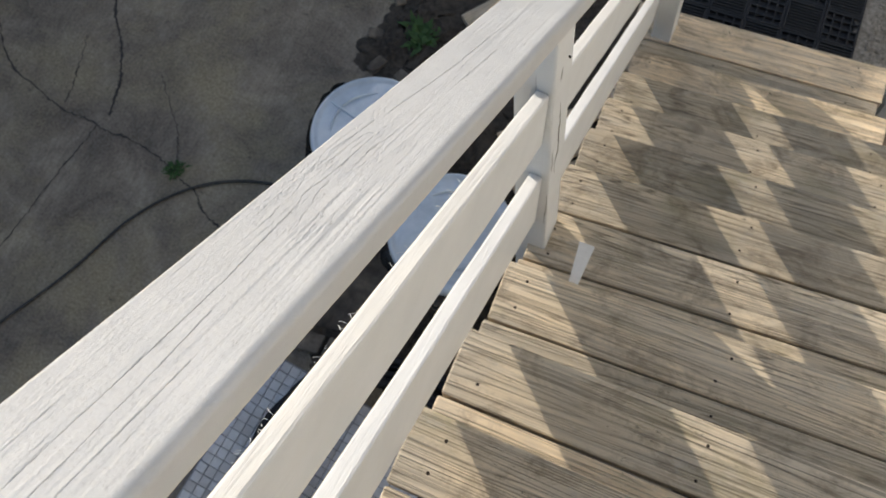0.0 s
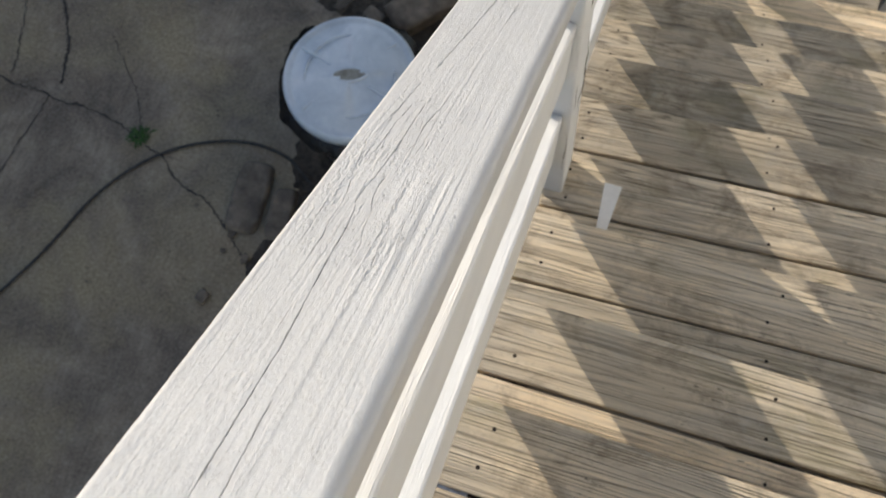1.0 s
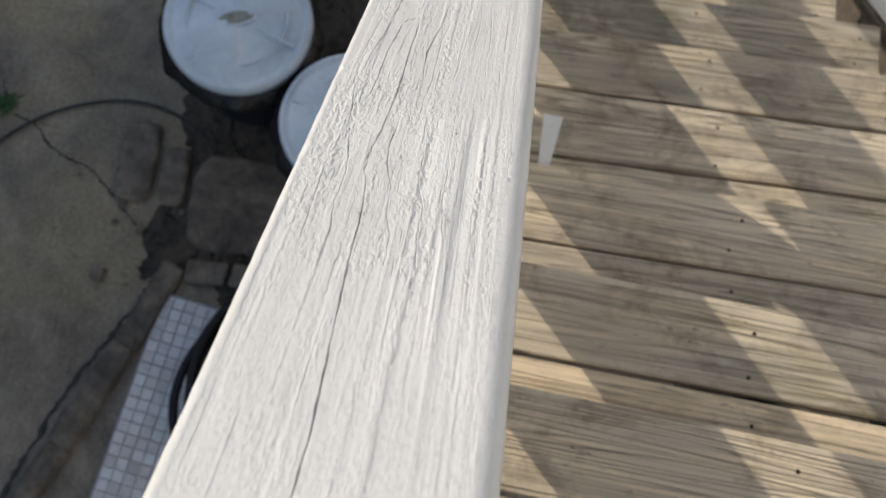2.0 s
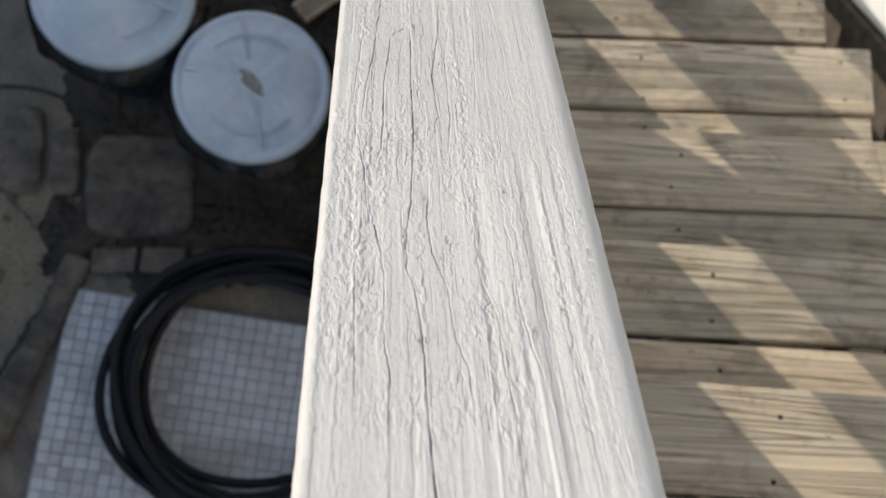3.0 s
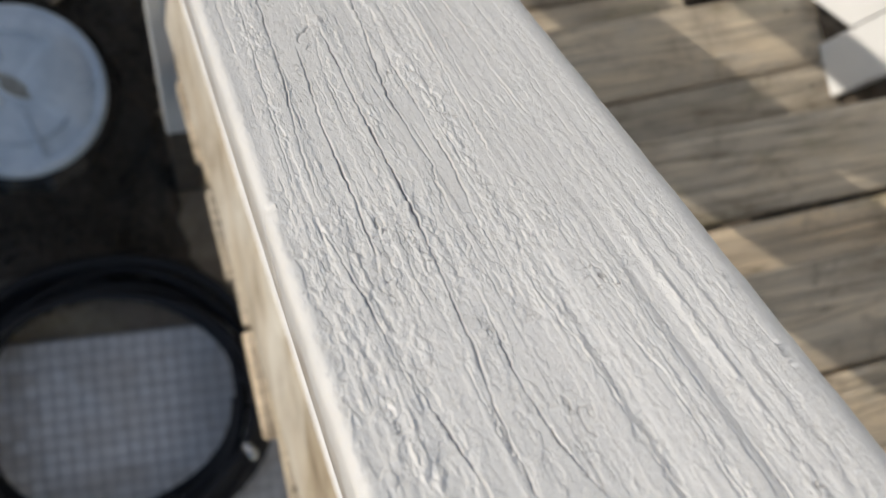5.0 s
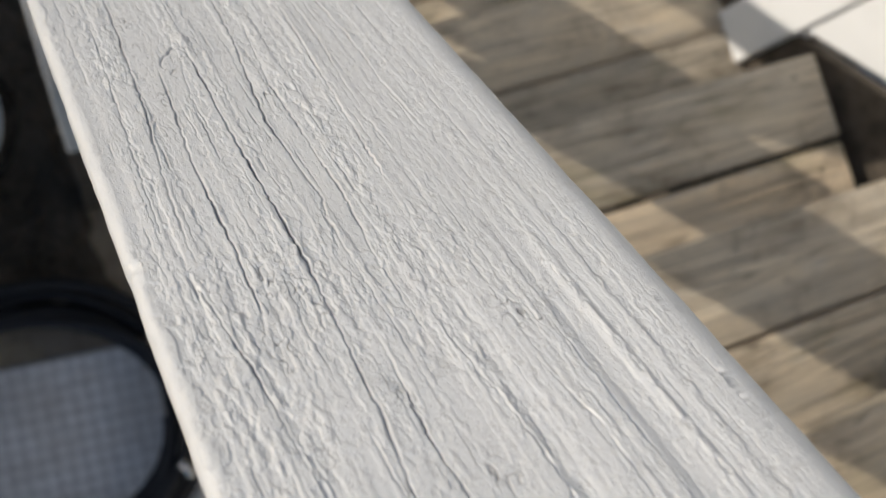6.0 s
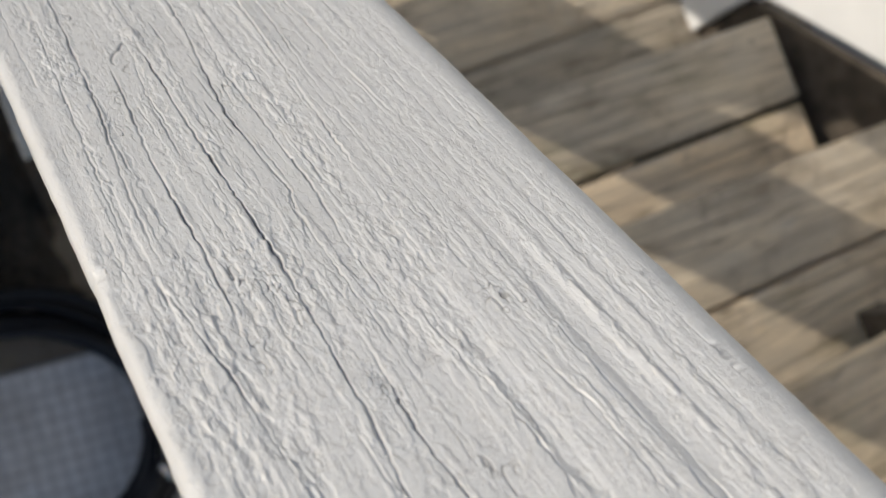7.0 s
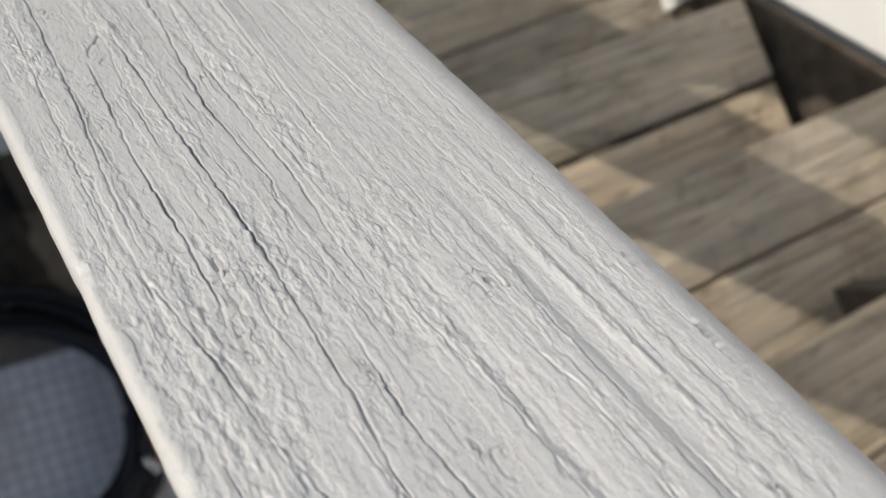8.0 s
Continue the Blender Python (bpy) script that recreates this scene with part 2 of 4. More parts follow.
def lathe(profile, steps=48):
    bm = bmesh.new()
    rings = []
    for r, z in profile:
        rings.append([bm.verts.new((r * math.cos(a), r * math.sin(a), z)) for a in [2 * math.pi * i / steps for i in range(steps)]] if r > 0 else [bm.verts.new((0, 0, z))])
    for a, b in zip(rings, rings[1:]):
        for i in range(steps):
            j = (i + 1) % steps
            q = [a[i % len(a)], a[j % len(a)], b[j % len(b)], b[i % len(b)]]
            q = [v for k, v in enumerate(q) if v not in q[:k]]
            if len(q) > 2:
                bm.faces.new(q)
    bmesh.ops.recalc_face_normals(bm, faces=bm.faces)
    return bm


def tube(points, radius, sides=8):
    """A round tube along a smooth line through the points."""
    bm = bmesh.new()
    pts = [Vector(p) for p in points]
    rings = []
    for i, p in enumerate(pts):
        d = (pts[min(i + 1, len(pts) - 1)] - pts[max(i - 1, 0)]).normalized()
        q = d.to_track_quat("Z", "Y")
        rings.append([bm.verts.new(p + q @ Vector((radius * math.cos(a), radius * math.sin(a), 0))) for a in [2 * math.pi * k / sides for k in range(sides)]])
    for a, b in zip(rings, rings[1:]):
        for i in range(sides):
            bm.faces.new((a[i], a[(i + 1) % sides], b[(i + 1) % sides], b[i]))
    for ring in (rings[0], rings[-1]):
        bm.faces.new(ring)
    bmesh.ops.recalc_face_normals(bm, faces=bm.faces)
    return bm


def spline(ctrl, steps=10):
    """Points of a Catmull-Rom line through ctrl."""
    c = [Vector(p) for p in ctrl]
    c = [2 * c[0] - c[1]] + c + [2 * c[-1] - c[-2]]
    out = []
    for i in range(1, len(c) - 2):
        p0, p1, p2, p3 = c[i - 1:i + 3]
        for k in range(steps):
            t = k / steps
            out.append(0.5 * (2 * p1 + (p2 - p0) * t + (2 * p0 - 5 * p1 + 4 * p2 - p3) * t * t + (3 * p1 - p0 - 3 * p2 + p3) * t ** 3))
    return out + [c[-2]]


def empty(name, m=None):
    ob = new(name)
    if m is not None:
        ob.matrix_world = m
    return ob


def hash_noise(ix, iy, seed):
    h = (ix.astype(np.int64) * 374761393 + iy.astype(np.int64) * 668265263 + seed * 1274126177) & 0xFFFFFFFF
    h = ((h ^ (h >> 13)) * 1274126177) & 0xFFFFFFFF
    return ((h ^ (h >> 16)) & 0xFFFF) / 32767.5 - 1.0


def grid_noise(x, y, seed):
    ix, iy = np.floor(x), np.floor(y)
    fx, fy = x - ix, y - iy
    fx, fy = fx * fx * (3 - 2 * fx), fy * fy * (3 - 2 * fy)
    a, b = hash_noise(ix, iy, seed), hash_noise(ix + 1, iy, seed)
    c, d = hash_noise(ix, iy + 1, seed), hash_noise(ix + 1, iy + 1, seed)
    return (a + (b - a) * fx) * (1 - fy) + (c + (d - c) * fx) * fy


def fractal(x, y, seed, octaves=4):
    return sum(grid_noise(x * 2 ** k, y * 2 ** k, seed + k) / 2 ** k for k in range(octaves))


# ---- ground ----
bm = bmesh.new()
bmesh.ops.create_grid(bm, x_segments=2, y_segments=2, size=60)
ground = tagged(part("ground", bm, CONCRETE), "old stained grey concrete yard with cracks and yellowish blotches", "ground", kind="structure")
# unseen wall added to block the low sun from the yard
west = part("wall_west", box(-4.3, -4.2, -9, 14, 0, 2.30, 0.0), SHADE_WALL)
tagged(west, "plain unseen wall added to shade the yard", "wall", kind="structure")

# unseen wall added to bounce sunlight onto the +x faces of the railing
east = part("wall_east", box(2.75, 2.95, -9, 5, 0, 5.6, 0.0), BOUNCE_WALL)
tagged(east, "plain unseen grey wall added to bounce sunlight onto the stairs", "wall", kind="structure")

# ---- top rail ----
HALF, THICK = 0.0445, 0.038
ROUND_L, ROUND_R = 0.0028, 0.009


CRACKS = [  # depth, drop of the paint to the right of it, then (along, across) pairs
    (0.0010, 0.00012, (-0.46, -0.0060), (-0.30, -0.0074), (-0.19, -0.0092), (-0.111, -0.0137), (-0.085, -0.0148), (-0.0675, -0.0166), (-0.060, -0.0186), (-0.044, -0.0186), (-0.029, -0.0170), (0.006, -0.0157), (0.044, -0.0165), (0.083, -0.0164)),
    (0.0008, 0.00005, (-0.42, 0.0068), (-0.31, 0.0042), (-0.22, 0.0004)),
    (0.0007, 0.00010, (-0.010, -0.0272), (0.0125, -0.0261), (0.039, -0.0262), (0.052, -0.0253), (0.0735, -0.0239)),
    (0.0008, 0.00016, (0.005, -0.0098), (0.0105, -0.0087), (0.0216, -0.0070), (0.0352, -0.0079), (0.0478, -0.0087), (0.0605, -0.0075), (0.0818, -0.0054), (0.105, -0.0046)),
    (0.0006, -0.00010, (0.0319, 0.0204), (0.0446, 0.0193), (0.0543, 0.0188), (0.0667, 0.0194), (0.0807, 0.0188), (0.115, 0.0170)),
    (0.0006, 0.00006, (0.017, -0.0333), (0.033, -0.0327), (0.049, -0.0315), (0.059, -0.0304), (0.083, -0.0294), (0.110, -0.0280)),
    (0.0006, 0.00008, (0.0, -0.0046), (0.018, -0.0032), (0.049, -0.0034), (0.061, -0.0037), (0.090, -0.0010)),
    (0.0007, 0.00008, (-0.112, -0.0224), (-0.098, -0.0233), (-0.0845, -0.0249), (-0.0675, -0.0246), (-0.056, -0.0256), (-0.030, -0.0300)),
    (0.0006, 0.00012, (-0.112, -0.0018), (-0.097, -0.0029), (-0.0846, -0.0058), (-0.0674, -0.0071), (-0.054, -0.0107), (-0.038, -0.0124), (-0.015, -0.0112)),
    (0.0005, -0.00008, (-0.118, 0.0092), (-0.094, 0.0065), (-0.076, 0.0063), (-0.060, 0.0025), (-0.039, 0.0017), (-0.018, -0.0010)),
    (0.0005, -0.00008, (-0.118, 0.0176), (-0.100, 0.0165), (-0.088, 0.0144), (-0.067, 0.0123), (-0.045, 0.0125), (-0.028, 0.0100)),
    (0.0005, 0.00006, (-0.112, -0.0309), (-0.097, -0.0321), (-0.0845, -0.0324), (-0.060, -0.0330)),
    (0.0005, 0.00004, (-0.042, -0.0296), (-0.030, -0.0305), (-0.0127, -0.0318), (0.012, -0.0350)),
    (0.0005, 0.00005, (-0.101, 0.0274), (-0.083, 0.0258)),
    (0.0004, 0.00005, (0.015, -0.0372), (0.105, -0.0330)),
    (0.0004, 0.00006, (0.036, -0.0214), (0.062, -0.0204), (0.0715, -0.0195), (0.080, -0.0172)),
    (0.0004, -0.00006, (0.020, 0.0060), (0.060, 0.0078), (0.100, 0.0095)),
    (0.0004, -0.00005, (0.045, 0.0110), (0.075, 0.0128), (0.112, 0.0125)),
    (0.0011, 0.00010, (0.13, -0.0245), (0.29, -0.0155), (0.50, -0.0102)),
    (0.0007, 0.00005, (0.22, 0.0020), (0.40, 0.0060)),
    (0.0007, 0.00005, (-0.60, -0.0200), (-0.33, -0.0230)),
    (0.0006, 0.00005, (-0.55, 0.0180), (-0.26, 0.0150)),
]
# worn spots: across, along
SPOTS = [(-0.0056, -0.048), (0.0114, -0.0193), (-0.0190, 0.000), (-0.0165, 0.080), (-0.0225, 0.0745), (-0.0060, 0.058), (0.0040, -0.073), (-0.0145, -0.088), (0.0150, -0.024), (-0.0265, -0.012), (-0.0240, 0.004), (-0.0090, -0.058)]


def step(v, a, b):
    u = np.clip((v - a) / (b - a), 0, 1)
    return u * u * (3 - 2 * u)


def rail_relief(x, y):
    """Height of the paint over the flat face: brushed plates with broken edges, grain ribs, splits, crumbled patches."""
    wx = x + 0.0006 * fractal(y * 6, x * 14, 3, 2) + 0.020 * y * step(-y, -0.02, 0.06) * step(x, -0.02, 0.03)
    h = 0.00006 * fractal(wx * 55, y * 4, 21, 2) + 0.000007 * fractal(wx * 1500 + y * 260, y * 90, 11, 2)
    # coarse parallel ribs on the lower inner half, fine straight grain higher up
    zone = step(x, -0.004, 0.006) * (1 - 0.75 * step(x, 0.024, 0.032)) * step(-y, -0.012, 0.035) * (1 - 0.5 * step(-y, 0.14, 0.22))
    coarse = fractal(wx * 255, y * 5, 41, 2)
    h += zone * (0.00027 * np.tanh(2.6 * coarse) + 0.00007 * np.tanh(4 * fractal(wx * 620, y * 9, 44, 2)))
    ridge = np.clip(0.30 + 0.9 * fractal(x * 26 + 2, y * 6, 31, 2), 0, 1) * (1 - zone)
    h += ridge * 0.000085 * np.tanh(3.0 * fractal(wx * 330, y * 4, 46, 2))
    fine = step(x, 0.004, 0.016) * step(y, -0.03, 0.02)
    h += (0.25 + fine) * 0.000020 * fractal(wx * 1300, y * 9, 43, 2)
    # plates of paint with ragged edges
    jag = 0.24 * fractal(wx * 800, y * 380, 72, 3)
    for seed, sx, sy, cut, tall in ((71, 190, 3.5, 0.30, 0.00006), (74, 290, 5, -0.34, 0.00005), (77, 420, 9, 0.42, 0.00005)):
        h += 1.1 * tall * np.tanh(40 * (fractal(wx * sx, y * sy, seed, 2) + jag - cut)) * (1 - 0.5 * fine)
    # crumbled paint in patches, mostly on the outer half
    patch = step(fractal(x * 60 + 9, y * 26, 61, 3) - 9 * x, 0.22, 0.75) * (1 - 0.6 * step(y, 0.02, 0.06))
    h += patch * (0.00009 * np.tanh(9 * fractal(wx * 700 + 3, y * 330, 51, 3)) + 0.00004 * fractal(wx * 1400, y * 700, 54, 2))
    # sparse chips
    chip = step(fractal(wx * 700, y * 420, 81, 2), 0.62, 0.80)
    h -= 0.00007 * chip
    h *= 1.0 - 0.40 * np.clip((-0.12 - y) / 0.06, 0, 1)
    grime = 0.10 * chip + 0.05 * patch * step(fractal(wx * 700 + 3, y * 330, 51, 3), -0.2, -0.6)
    rng = np.random.RandomState(4)
    splits = list(CRACKS)
    for k in range(120):
        c, l, x0 = rng.uniform(-0.6, 0.6), rng.uniform(0.006, 0.035), rng.uniform(-0.041, 0.036)
        splits.append((rng.uniform(0.00010, 0.00030), rng.uniform(-0.00004, 0.00006), (c - l, x0 + 0.02 * l), (c + l, x0 - 0.02 * l)))
    for k in range(90):
        c, l, x0 = rng.uniform(-0.13, 0.11), rng.uniform(0.003, 0.014), rng.uniform(-0.041, 0.036)
        splits.append((rng.uniform(0.00015, 0.00040), rng.uniform(-0.00005, 0.00008), (c - l, x0 + 0.02 * l), (c + l, x0 - 0.02 * l)))
    for n, (deep, drop, *line) in enumerate(splits):
        a, b = line[0][0], line[-1][0]
        rows = (y[0] > a) & (y[0] < b)
        if not rows.any():
            continue
        xs, ys = x[:, rows], y[:, rows]
        ends = np.clip(np.minimum(ys - a, b - ys) / min(0.010, 0.4 * (b - a)), 0, 1)
        strength = ends * np.clip(0.60 + 0.9 * fractal(ys * 90, ys * 0, 60 + n, 3), 0.40 if n < len(CRACKS) else 0.05, 1.3)
        lip = np.clip(0.45 + 1.0 * fractal(ys * 150, ys * 0, 160 + n, 3), 0.0, 1.5)
        # a broken line: smooth drift, steps where the paint has snapped, fine tearing
        snap = 0.00011 * np.tanh(5 * fractal(ys * 420, ys * 0 + 3, 130 + n, 3))
        line_x = np.interp(ys, [p[0] for p in line], [p[1] for p in line]) + 0.00025 * fractal(ys * 17, ys * 0 + n, 70 + n, 2) + snap + 0.00009 * fractal(ys * 1100, ys * 0, 90 + n, 2)
        wide = (0.00011 + 0.00011 * min(1, deep / 0.0009)) * (0.7 + 0.6 * lip)
        d = (xs - line_x) / wide
        right = step(d, -0.4, 0.9) * np.exp(-np.clip(d - 1, 0, 60) / 7.0)
        left = step(-d, 0.5, 1.1) * np.exp(-np.clip(-d - 1.1, 0, 60) / 3.0)
        rightlip = step(d, 0.5, 1.0) * np.exp(-np.clip(d - 1.2, 0, 40) / 2.5)
        cut = np.exp(-np.abs(d) ** 3)
        grime[:, rows] = np.maximum(grime[:, rows], np.exp(-(d / 0.7) ** 2) * np.clip(strength, 0, 1) * min(1.0, deep / 0.0009) * 0.75)
        h[:, rows] += strength * (-deep * 0.85 * cut - 1.7 * drop * right * (0.6 + 0.6 * lip) + deep * 0.10 * lip * left + deep * 0.42 * lip * rightlip)
    spots = SPOTS + [(rng.uniform(-0.038, 0.03), rng.uniform(-0.5, 0.5)) for k in range(40)]
    for n, (sx, sy) in enumerate(spots):
        size = 1.0 if n < len(SPOTS) else rng.uniform(0.3, 0.8)
        near = np.exp(-((x - sx) / (0.0022 * size)) ** 2 - ((y - sy) / (0.0050 * size)) ** 2)
        pit = near * np.clip(5 * (0.12 - np.abs(fractal(x * 620, y * 330, 200 + n, 2))), 0, 0.5) * 2
        grime = np.maximum(grime, 0.8 * pit)
        h -= 0.00035 * pit
    # the knot at the head of the long split
    k = np.exp(-((x + 0.0163) / 0.0012) ** 2 - ((y - 0.0835) / 0.0030) ** 2)
    h += 0.00055 * k
    tear = np.exp(-((np.hypot(x + 0.0172, (y - 0.0745) * 0.75) - 0.0058 + 0.0007 * fractal(x * 420, y * 300, 93, 3)) / 0.00035) ** 2) * step(-0.0160 - x, 0.0, 0.003) * step(y, 0.073, 0.076)
    h -= 0.00050 * tear * (0.7 + 0.5 * fractal(x * 900, y * 500, 91, 2))
    grime = np.maximum(grime, 0.35 * tear)
    return h, np.clip(grime, 0, 1)


def rail_mesh(ys, across):
    """A board with rounded edges and its relief, along local y, with its upper face at z = 0."""
    fl, fr = -HALF + ROUND_L, HALF - ROUND_R
    prof = [(x, 0.0, 1.0) for x in np.linspace(fl, fr, across)]
    arc = [math.pi / 2 * k / 8 for k in range(1, 9)]
    prof += [(fr + ROUND_R * math.sin(a), -ROUND_R + ROUND_R * math.cos(a), math.cos(a)) for a in arc]
    prof += [(HALF, z, 0.15) for z in np.linspace(-ROUND_R - 0.006, -THICK + 0.006, 4)]
    prof += [(HALF - 0.004 + 0.004 * math.cos(a), -THICK + 0.004 - 0.004 * math.sin(a), 0.0) for a in arc]
    # the outer side leans in a little towards its lower edge
    prof += [(-HALF + 0.0080 - 0.004 * math.sin(a), -THICK + 0.004 - 0.004 * math.cos(a), 0.0) for a in [0] + arc]
    prof += [(-HALF + 0.0038 * u, -ROUND_L - 0.002 - (THICK - ROUND_L - 0.007) * u, 0.15) for u in np.linspace(1, 0, 6)]
    prof += [(fl - ROUND_L * math.cos(a), -ROUND_L + ROUND_L * math.sin(a), math.sin(a)) for a in arc[:-1]]
    px, pz, pw = (np.array(c) for c in zip(*prof))
    X, Y = np.meshgrid(px, ys, indexing="ij")
    relief, grime = rail_relief(X, Y)
    Z = np.repeat(pz[:, None], len(ys), 1) + pw[:, None] * relief
    sag = 0.0003 * fractal(Y * 6, X * 0, 5, 2) + 0.00010 * fractal(Y * 160, X * 0, 6, 3)
    sag += 0.0004 * fractal(Y * 90, Z * 300, 8, 3) * (Z < -0.006) * (X < 0)
    sag += -0.0006 * np.exp(-((Y - 0.0155) / 0.0012) ** 2) * (X < 0)
    Xo = X + np.sign(X) * sag * ((X > fr) | (X < fl))
    n, k = len(px), len(ys)
    co = np.stack([Xo.T, Y.T, Z.T], -1).reshape(-1, 3)
    i, j = np.meshgrid(np.arange(k - 1), np.arange(n), indexing="ij")
    a, b = i * n + j, i * n + (j + 1) % n
    faces = np.stack([a, a + n, b + n, b], -1).reshape(-1, 4)
    faces = [tuple(f) for f in faces[:, ::-1].tolist()] + [tuple(range(n)), tuple(range((k - 1) * n, k * n))[::-1]]
    me = bpy.data.meshes.new("handrail")
    me.from_pydata(co.tolist(), [], faces)
    me.materials.append(PAINT)
    me.shade_smooth()
    worn = me.attributes.new("grime", "FLOAT", "POINT")
    worn.data.foreach_set("value", (grime * (pw[:, None] > 0.9)).T.reshape(-1).astype(np.float32))
    # bare and dirty wood where the paint has gone from the outer side
    side = (px < -HALF + 0.009) & (pz < -ROUND_L)
    bare = np.clip(0.55 + 0.5 * fractal(Y * 14, Z * 160, 301, 3) + 0.35 * fractal(Y * 120, Z * 500, 305, 2), 0, 1) * side[:, None] * step(-Z, 0.008, 0.030)
    sidedirt = me.attributes.new("bare", "FLOAT", "POINT")
    sidedirt.data.foreach_set("value", bare.T.reshape(-1).astype(np.float32))
    return me


RY0, RY1 = -1.35, 2.40
tagged(handrail, "white painted sloping wooden handrail with split peeling paint", "handrail")
rail_ys = np.concatenate([np.arange(RY0, -0.46, 0.010), np.arange(-0.46, -0.12, 0.0013), np.arange(-0.12, -0.075, 0.0005), np.arange(-0.075, 0.10, 0.00027), np.arange(0.10, 0.12, 0.0005), np.arange(0.12, 0.40, 0.0018), np.arange(0.40, RY1, 0.010)])
ob = new("board", rail_mesh(rail_ys, 620))
ob.parent = handrail
ob.location.y = -0.022

# ---- slats and posts ----
# heights straight above the line through the tread edges
TAN = math.tan(radians(SLOPE))
COS = math.cos(radians(SLOPE))
EDGE = RAIL - 0.80


def slat(name, x0, x1, low, high, y0, y1, label, worn=True):
    """A slanting board parallel to the handrail; y0 and y1 are level distances, low and high plumb heights over the tread edges."""
    base = RAIL_FRAME @ Matrix.Translation((0, 0, -0.80 * COS))
    bm = bmesh.new()
    w0, w1 = low * COS, high * COS
    k = math.sin(radians(SLOPE))
    n = 60
    rows = []
    for i in range(n + 1):
        y = y0 + (y1 - y0) * i / n
        ring = []
        for cx, cw in ((x0, w0), (x1, w0), (x1, w1), (x0, w1)):
            # plumb-cut ends: the same level distance for every corner
            s = (y - (cw - 0.80 * COS) * k) / COS
            dx = 0.0012 * noise.noise(Vector((s * 5, cx * 90, cw * 20)))
            dw = 0.0016 * noise.noise(Vector((s * 7, cx * 40 + 5, cw * 30)))
            ring.append(bm.verts.new((cx + dx, s, cw + dw)))
        rows.append(ring)
    for a, b in zip(rows, rows[1:]):
        for i in range(4):
            bm.faces.new((a[i], a[(i + 1) % 4], b[(i + 1) % 4], b[i]))
    bm.faces.new(rows[0])
    bm.faces.new(rows[-1])
    bmesh.ops.recalc_face_normals(bm, faces=bm.faces)
    long_edges = [e for e in bm.edges if abs((e.verts[0].co - e.verts[1].co).normalized().y) > 0.9]
    bmesh.ops.bevel(bm, geom=long_edges, offset=0.004, segments=2, affect="EDGES", profile=0.5)
    ob = part(name, bm, CREAM)
    # faces towards -x take the blotchy tan material when the flag is set
    ob.data.materials.append(OUTER_TAN)
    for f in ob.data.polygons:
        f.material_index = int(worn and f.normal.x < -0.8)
    ob.matrix_world = base
    tagged(ob, label, "rail slat", "slats of the stair railings")
    return ob


def post(x0, x1, y0, y1, z0, z1, label, lean=0.0):
    bm = box(0, x1 - x0, 0, z1 - z0, 0, y1 - y0, 0.004, wobble=0.0012)
    for v in bm.verts:
        if v.co.y > (z1 - z0) / 2:
            v.co.y += v.co.z * TAN - 0.002
        v.co.x -= lean * v.co.y
    ob = part("railing_post", bm, CREAM)
    # local y runs up the wood
    ob.matrix_world = Matrix(((1, 0, 0, x0), (0, 0, -1, y1), (0, 1, 0, z0), (0, 0, 0, 1)))
    tagged(ob, label, "post", "posts of the stair railings")
    return ob


def rail_under(y):
    return RAIL - y * TAN - THICK / COS


UPPER_X, LOWER_X = (0.013, 0.036), (0.020, 0.045)
POSTS_L = [(-1.05, -0.963), (0.447, 0.525), (1.71, 1.797)]
for a, b in POSTS_L:
    foot = max(0.0, EDGE - a * TAN - 0.62)
    newel = post(0.060 - 0.045 * foot, 0.130 - 0.045 * foot, a, b, foot, rail_under(b) - 0.001, "square white painted wooden post under the handrail", 0.045)
    if foot > 0:
        # a separate dark brown end below the treads, down to the ground
        leg = box(0.0015, 0.0685, -foot, -0.0005, 0.0015, b - a - 0.0015, 0.003, None, 2, 0.0012)
        for v in leg.verts:
            v.co.x -= 0.045 * v.co.y
        part("post_foot", leg, OLDWOOD, newel, "dark brown post end below the treads")
    if a > 0 and b < 1:
        # drying cracks and a nail in the face that looks up the stairs
        for cx, c0, c1, w in ((0.086, 1.25, 1.295, 0.0007), (0.088, 0.92, 1.19, 0.0009), (0.081, 0.92, 1.02, 0.0006), (0.074, 0.65, 0.82, 0.0009), (0.046, 1.12, 1.24, 0.0005)):
            cbm = bmesh.new()
            last = None
            for k in range(25):
                u = k / 24
                h = c0 + (c1 - c0) * u
                x = cx - 0.011 - 0.042 * h + 0.004 * noise.noise(Vector((h * 11, cx * 90, 0))) + 0.0012 * noise.noise(Vector((h * 80, cx * 50, 3)))
                ww = w * math.sin(math.pi * (0.04 + 0.92 * u)) * (0.5 + 1.0 * abs(noise.noise(Vector((h * 45, 7, cx * 30)))))
                pair = (cbm.verts.new((x - ww, h, b - a + 0.0004)), cbm.verts.new((x + ww, h, b - a + 0.0004)))
                if last:
                    cbm.faces.new((last[0], last[1], pair[1], pair[0]))
                last = pair
            part("drying_crack", cbm, OLDWOOD, newel, "dark crack in the paint")
        part("nail", box(0.026, 0.030, 1.325, 1.329, b - a - 0.002, b - a + 0.0008, 0.001), IRON, newel)
for (a0, a1), (b0, b1) in zip(POSTS_L, POSTS_L[1:]):
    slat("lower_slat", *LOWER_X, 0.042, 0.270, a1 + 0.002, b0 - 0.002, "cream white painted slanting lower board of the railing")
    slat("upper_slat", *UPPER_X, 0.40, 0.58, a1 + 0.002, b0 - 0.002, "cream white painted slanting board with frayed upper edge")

block = part("wood_block", box(0.080, 0.118, 1.715, 1.765, 0.165, 0.205, 0.004, None, 2, 0.003), OLDWOOD)
tagged(block, "small dark brown wooden block beside the post foot", "block")

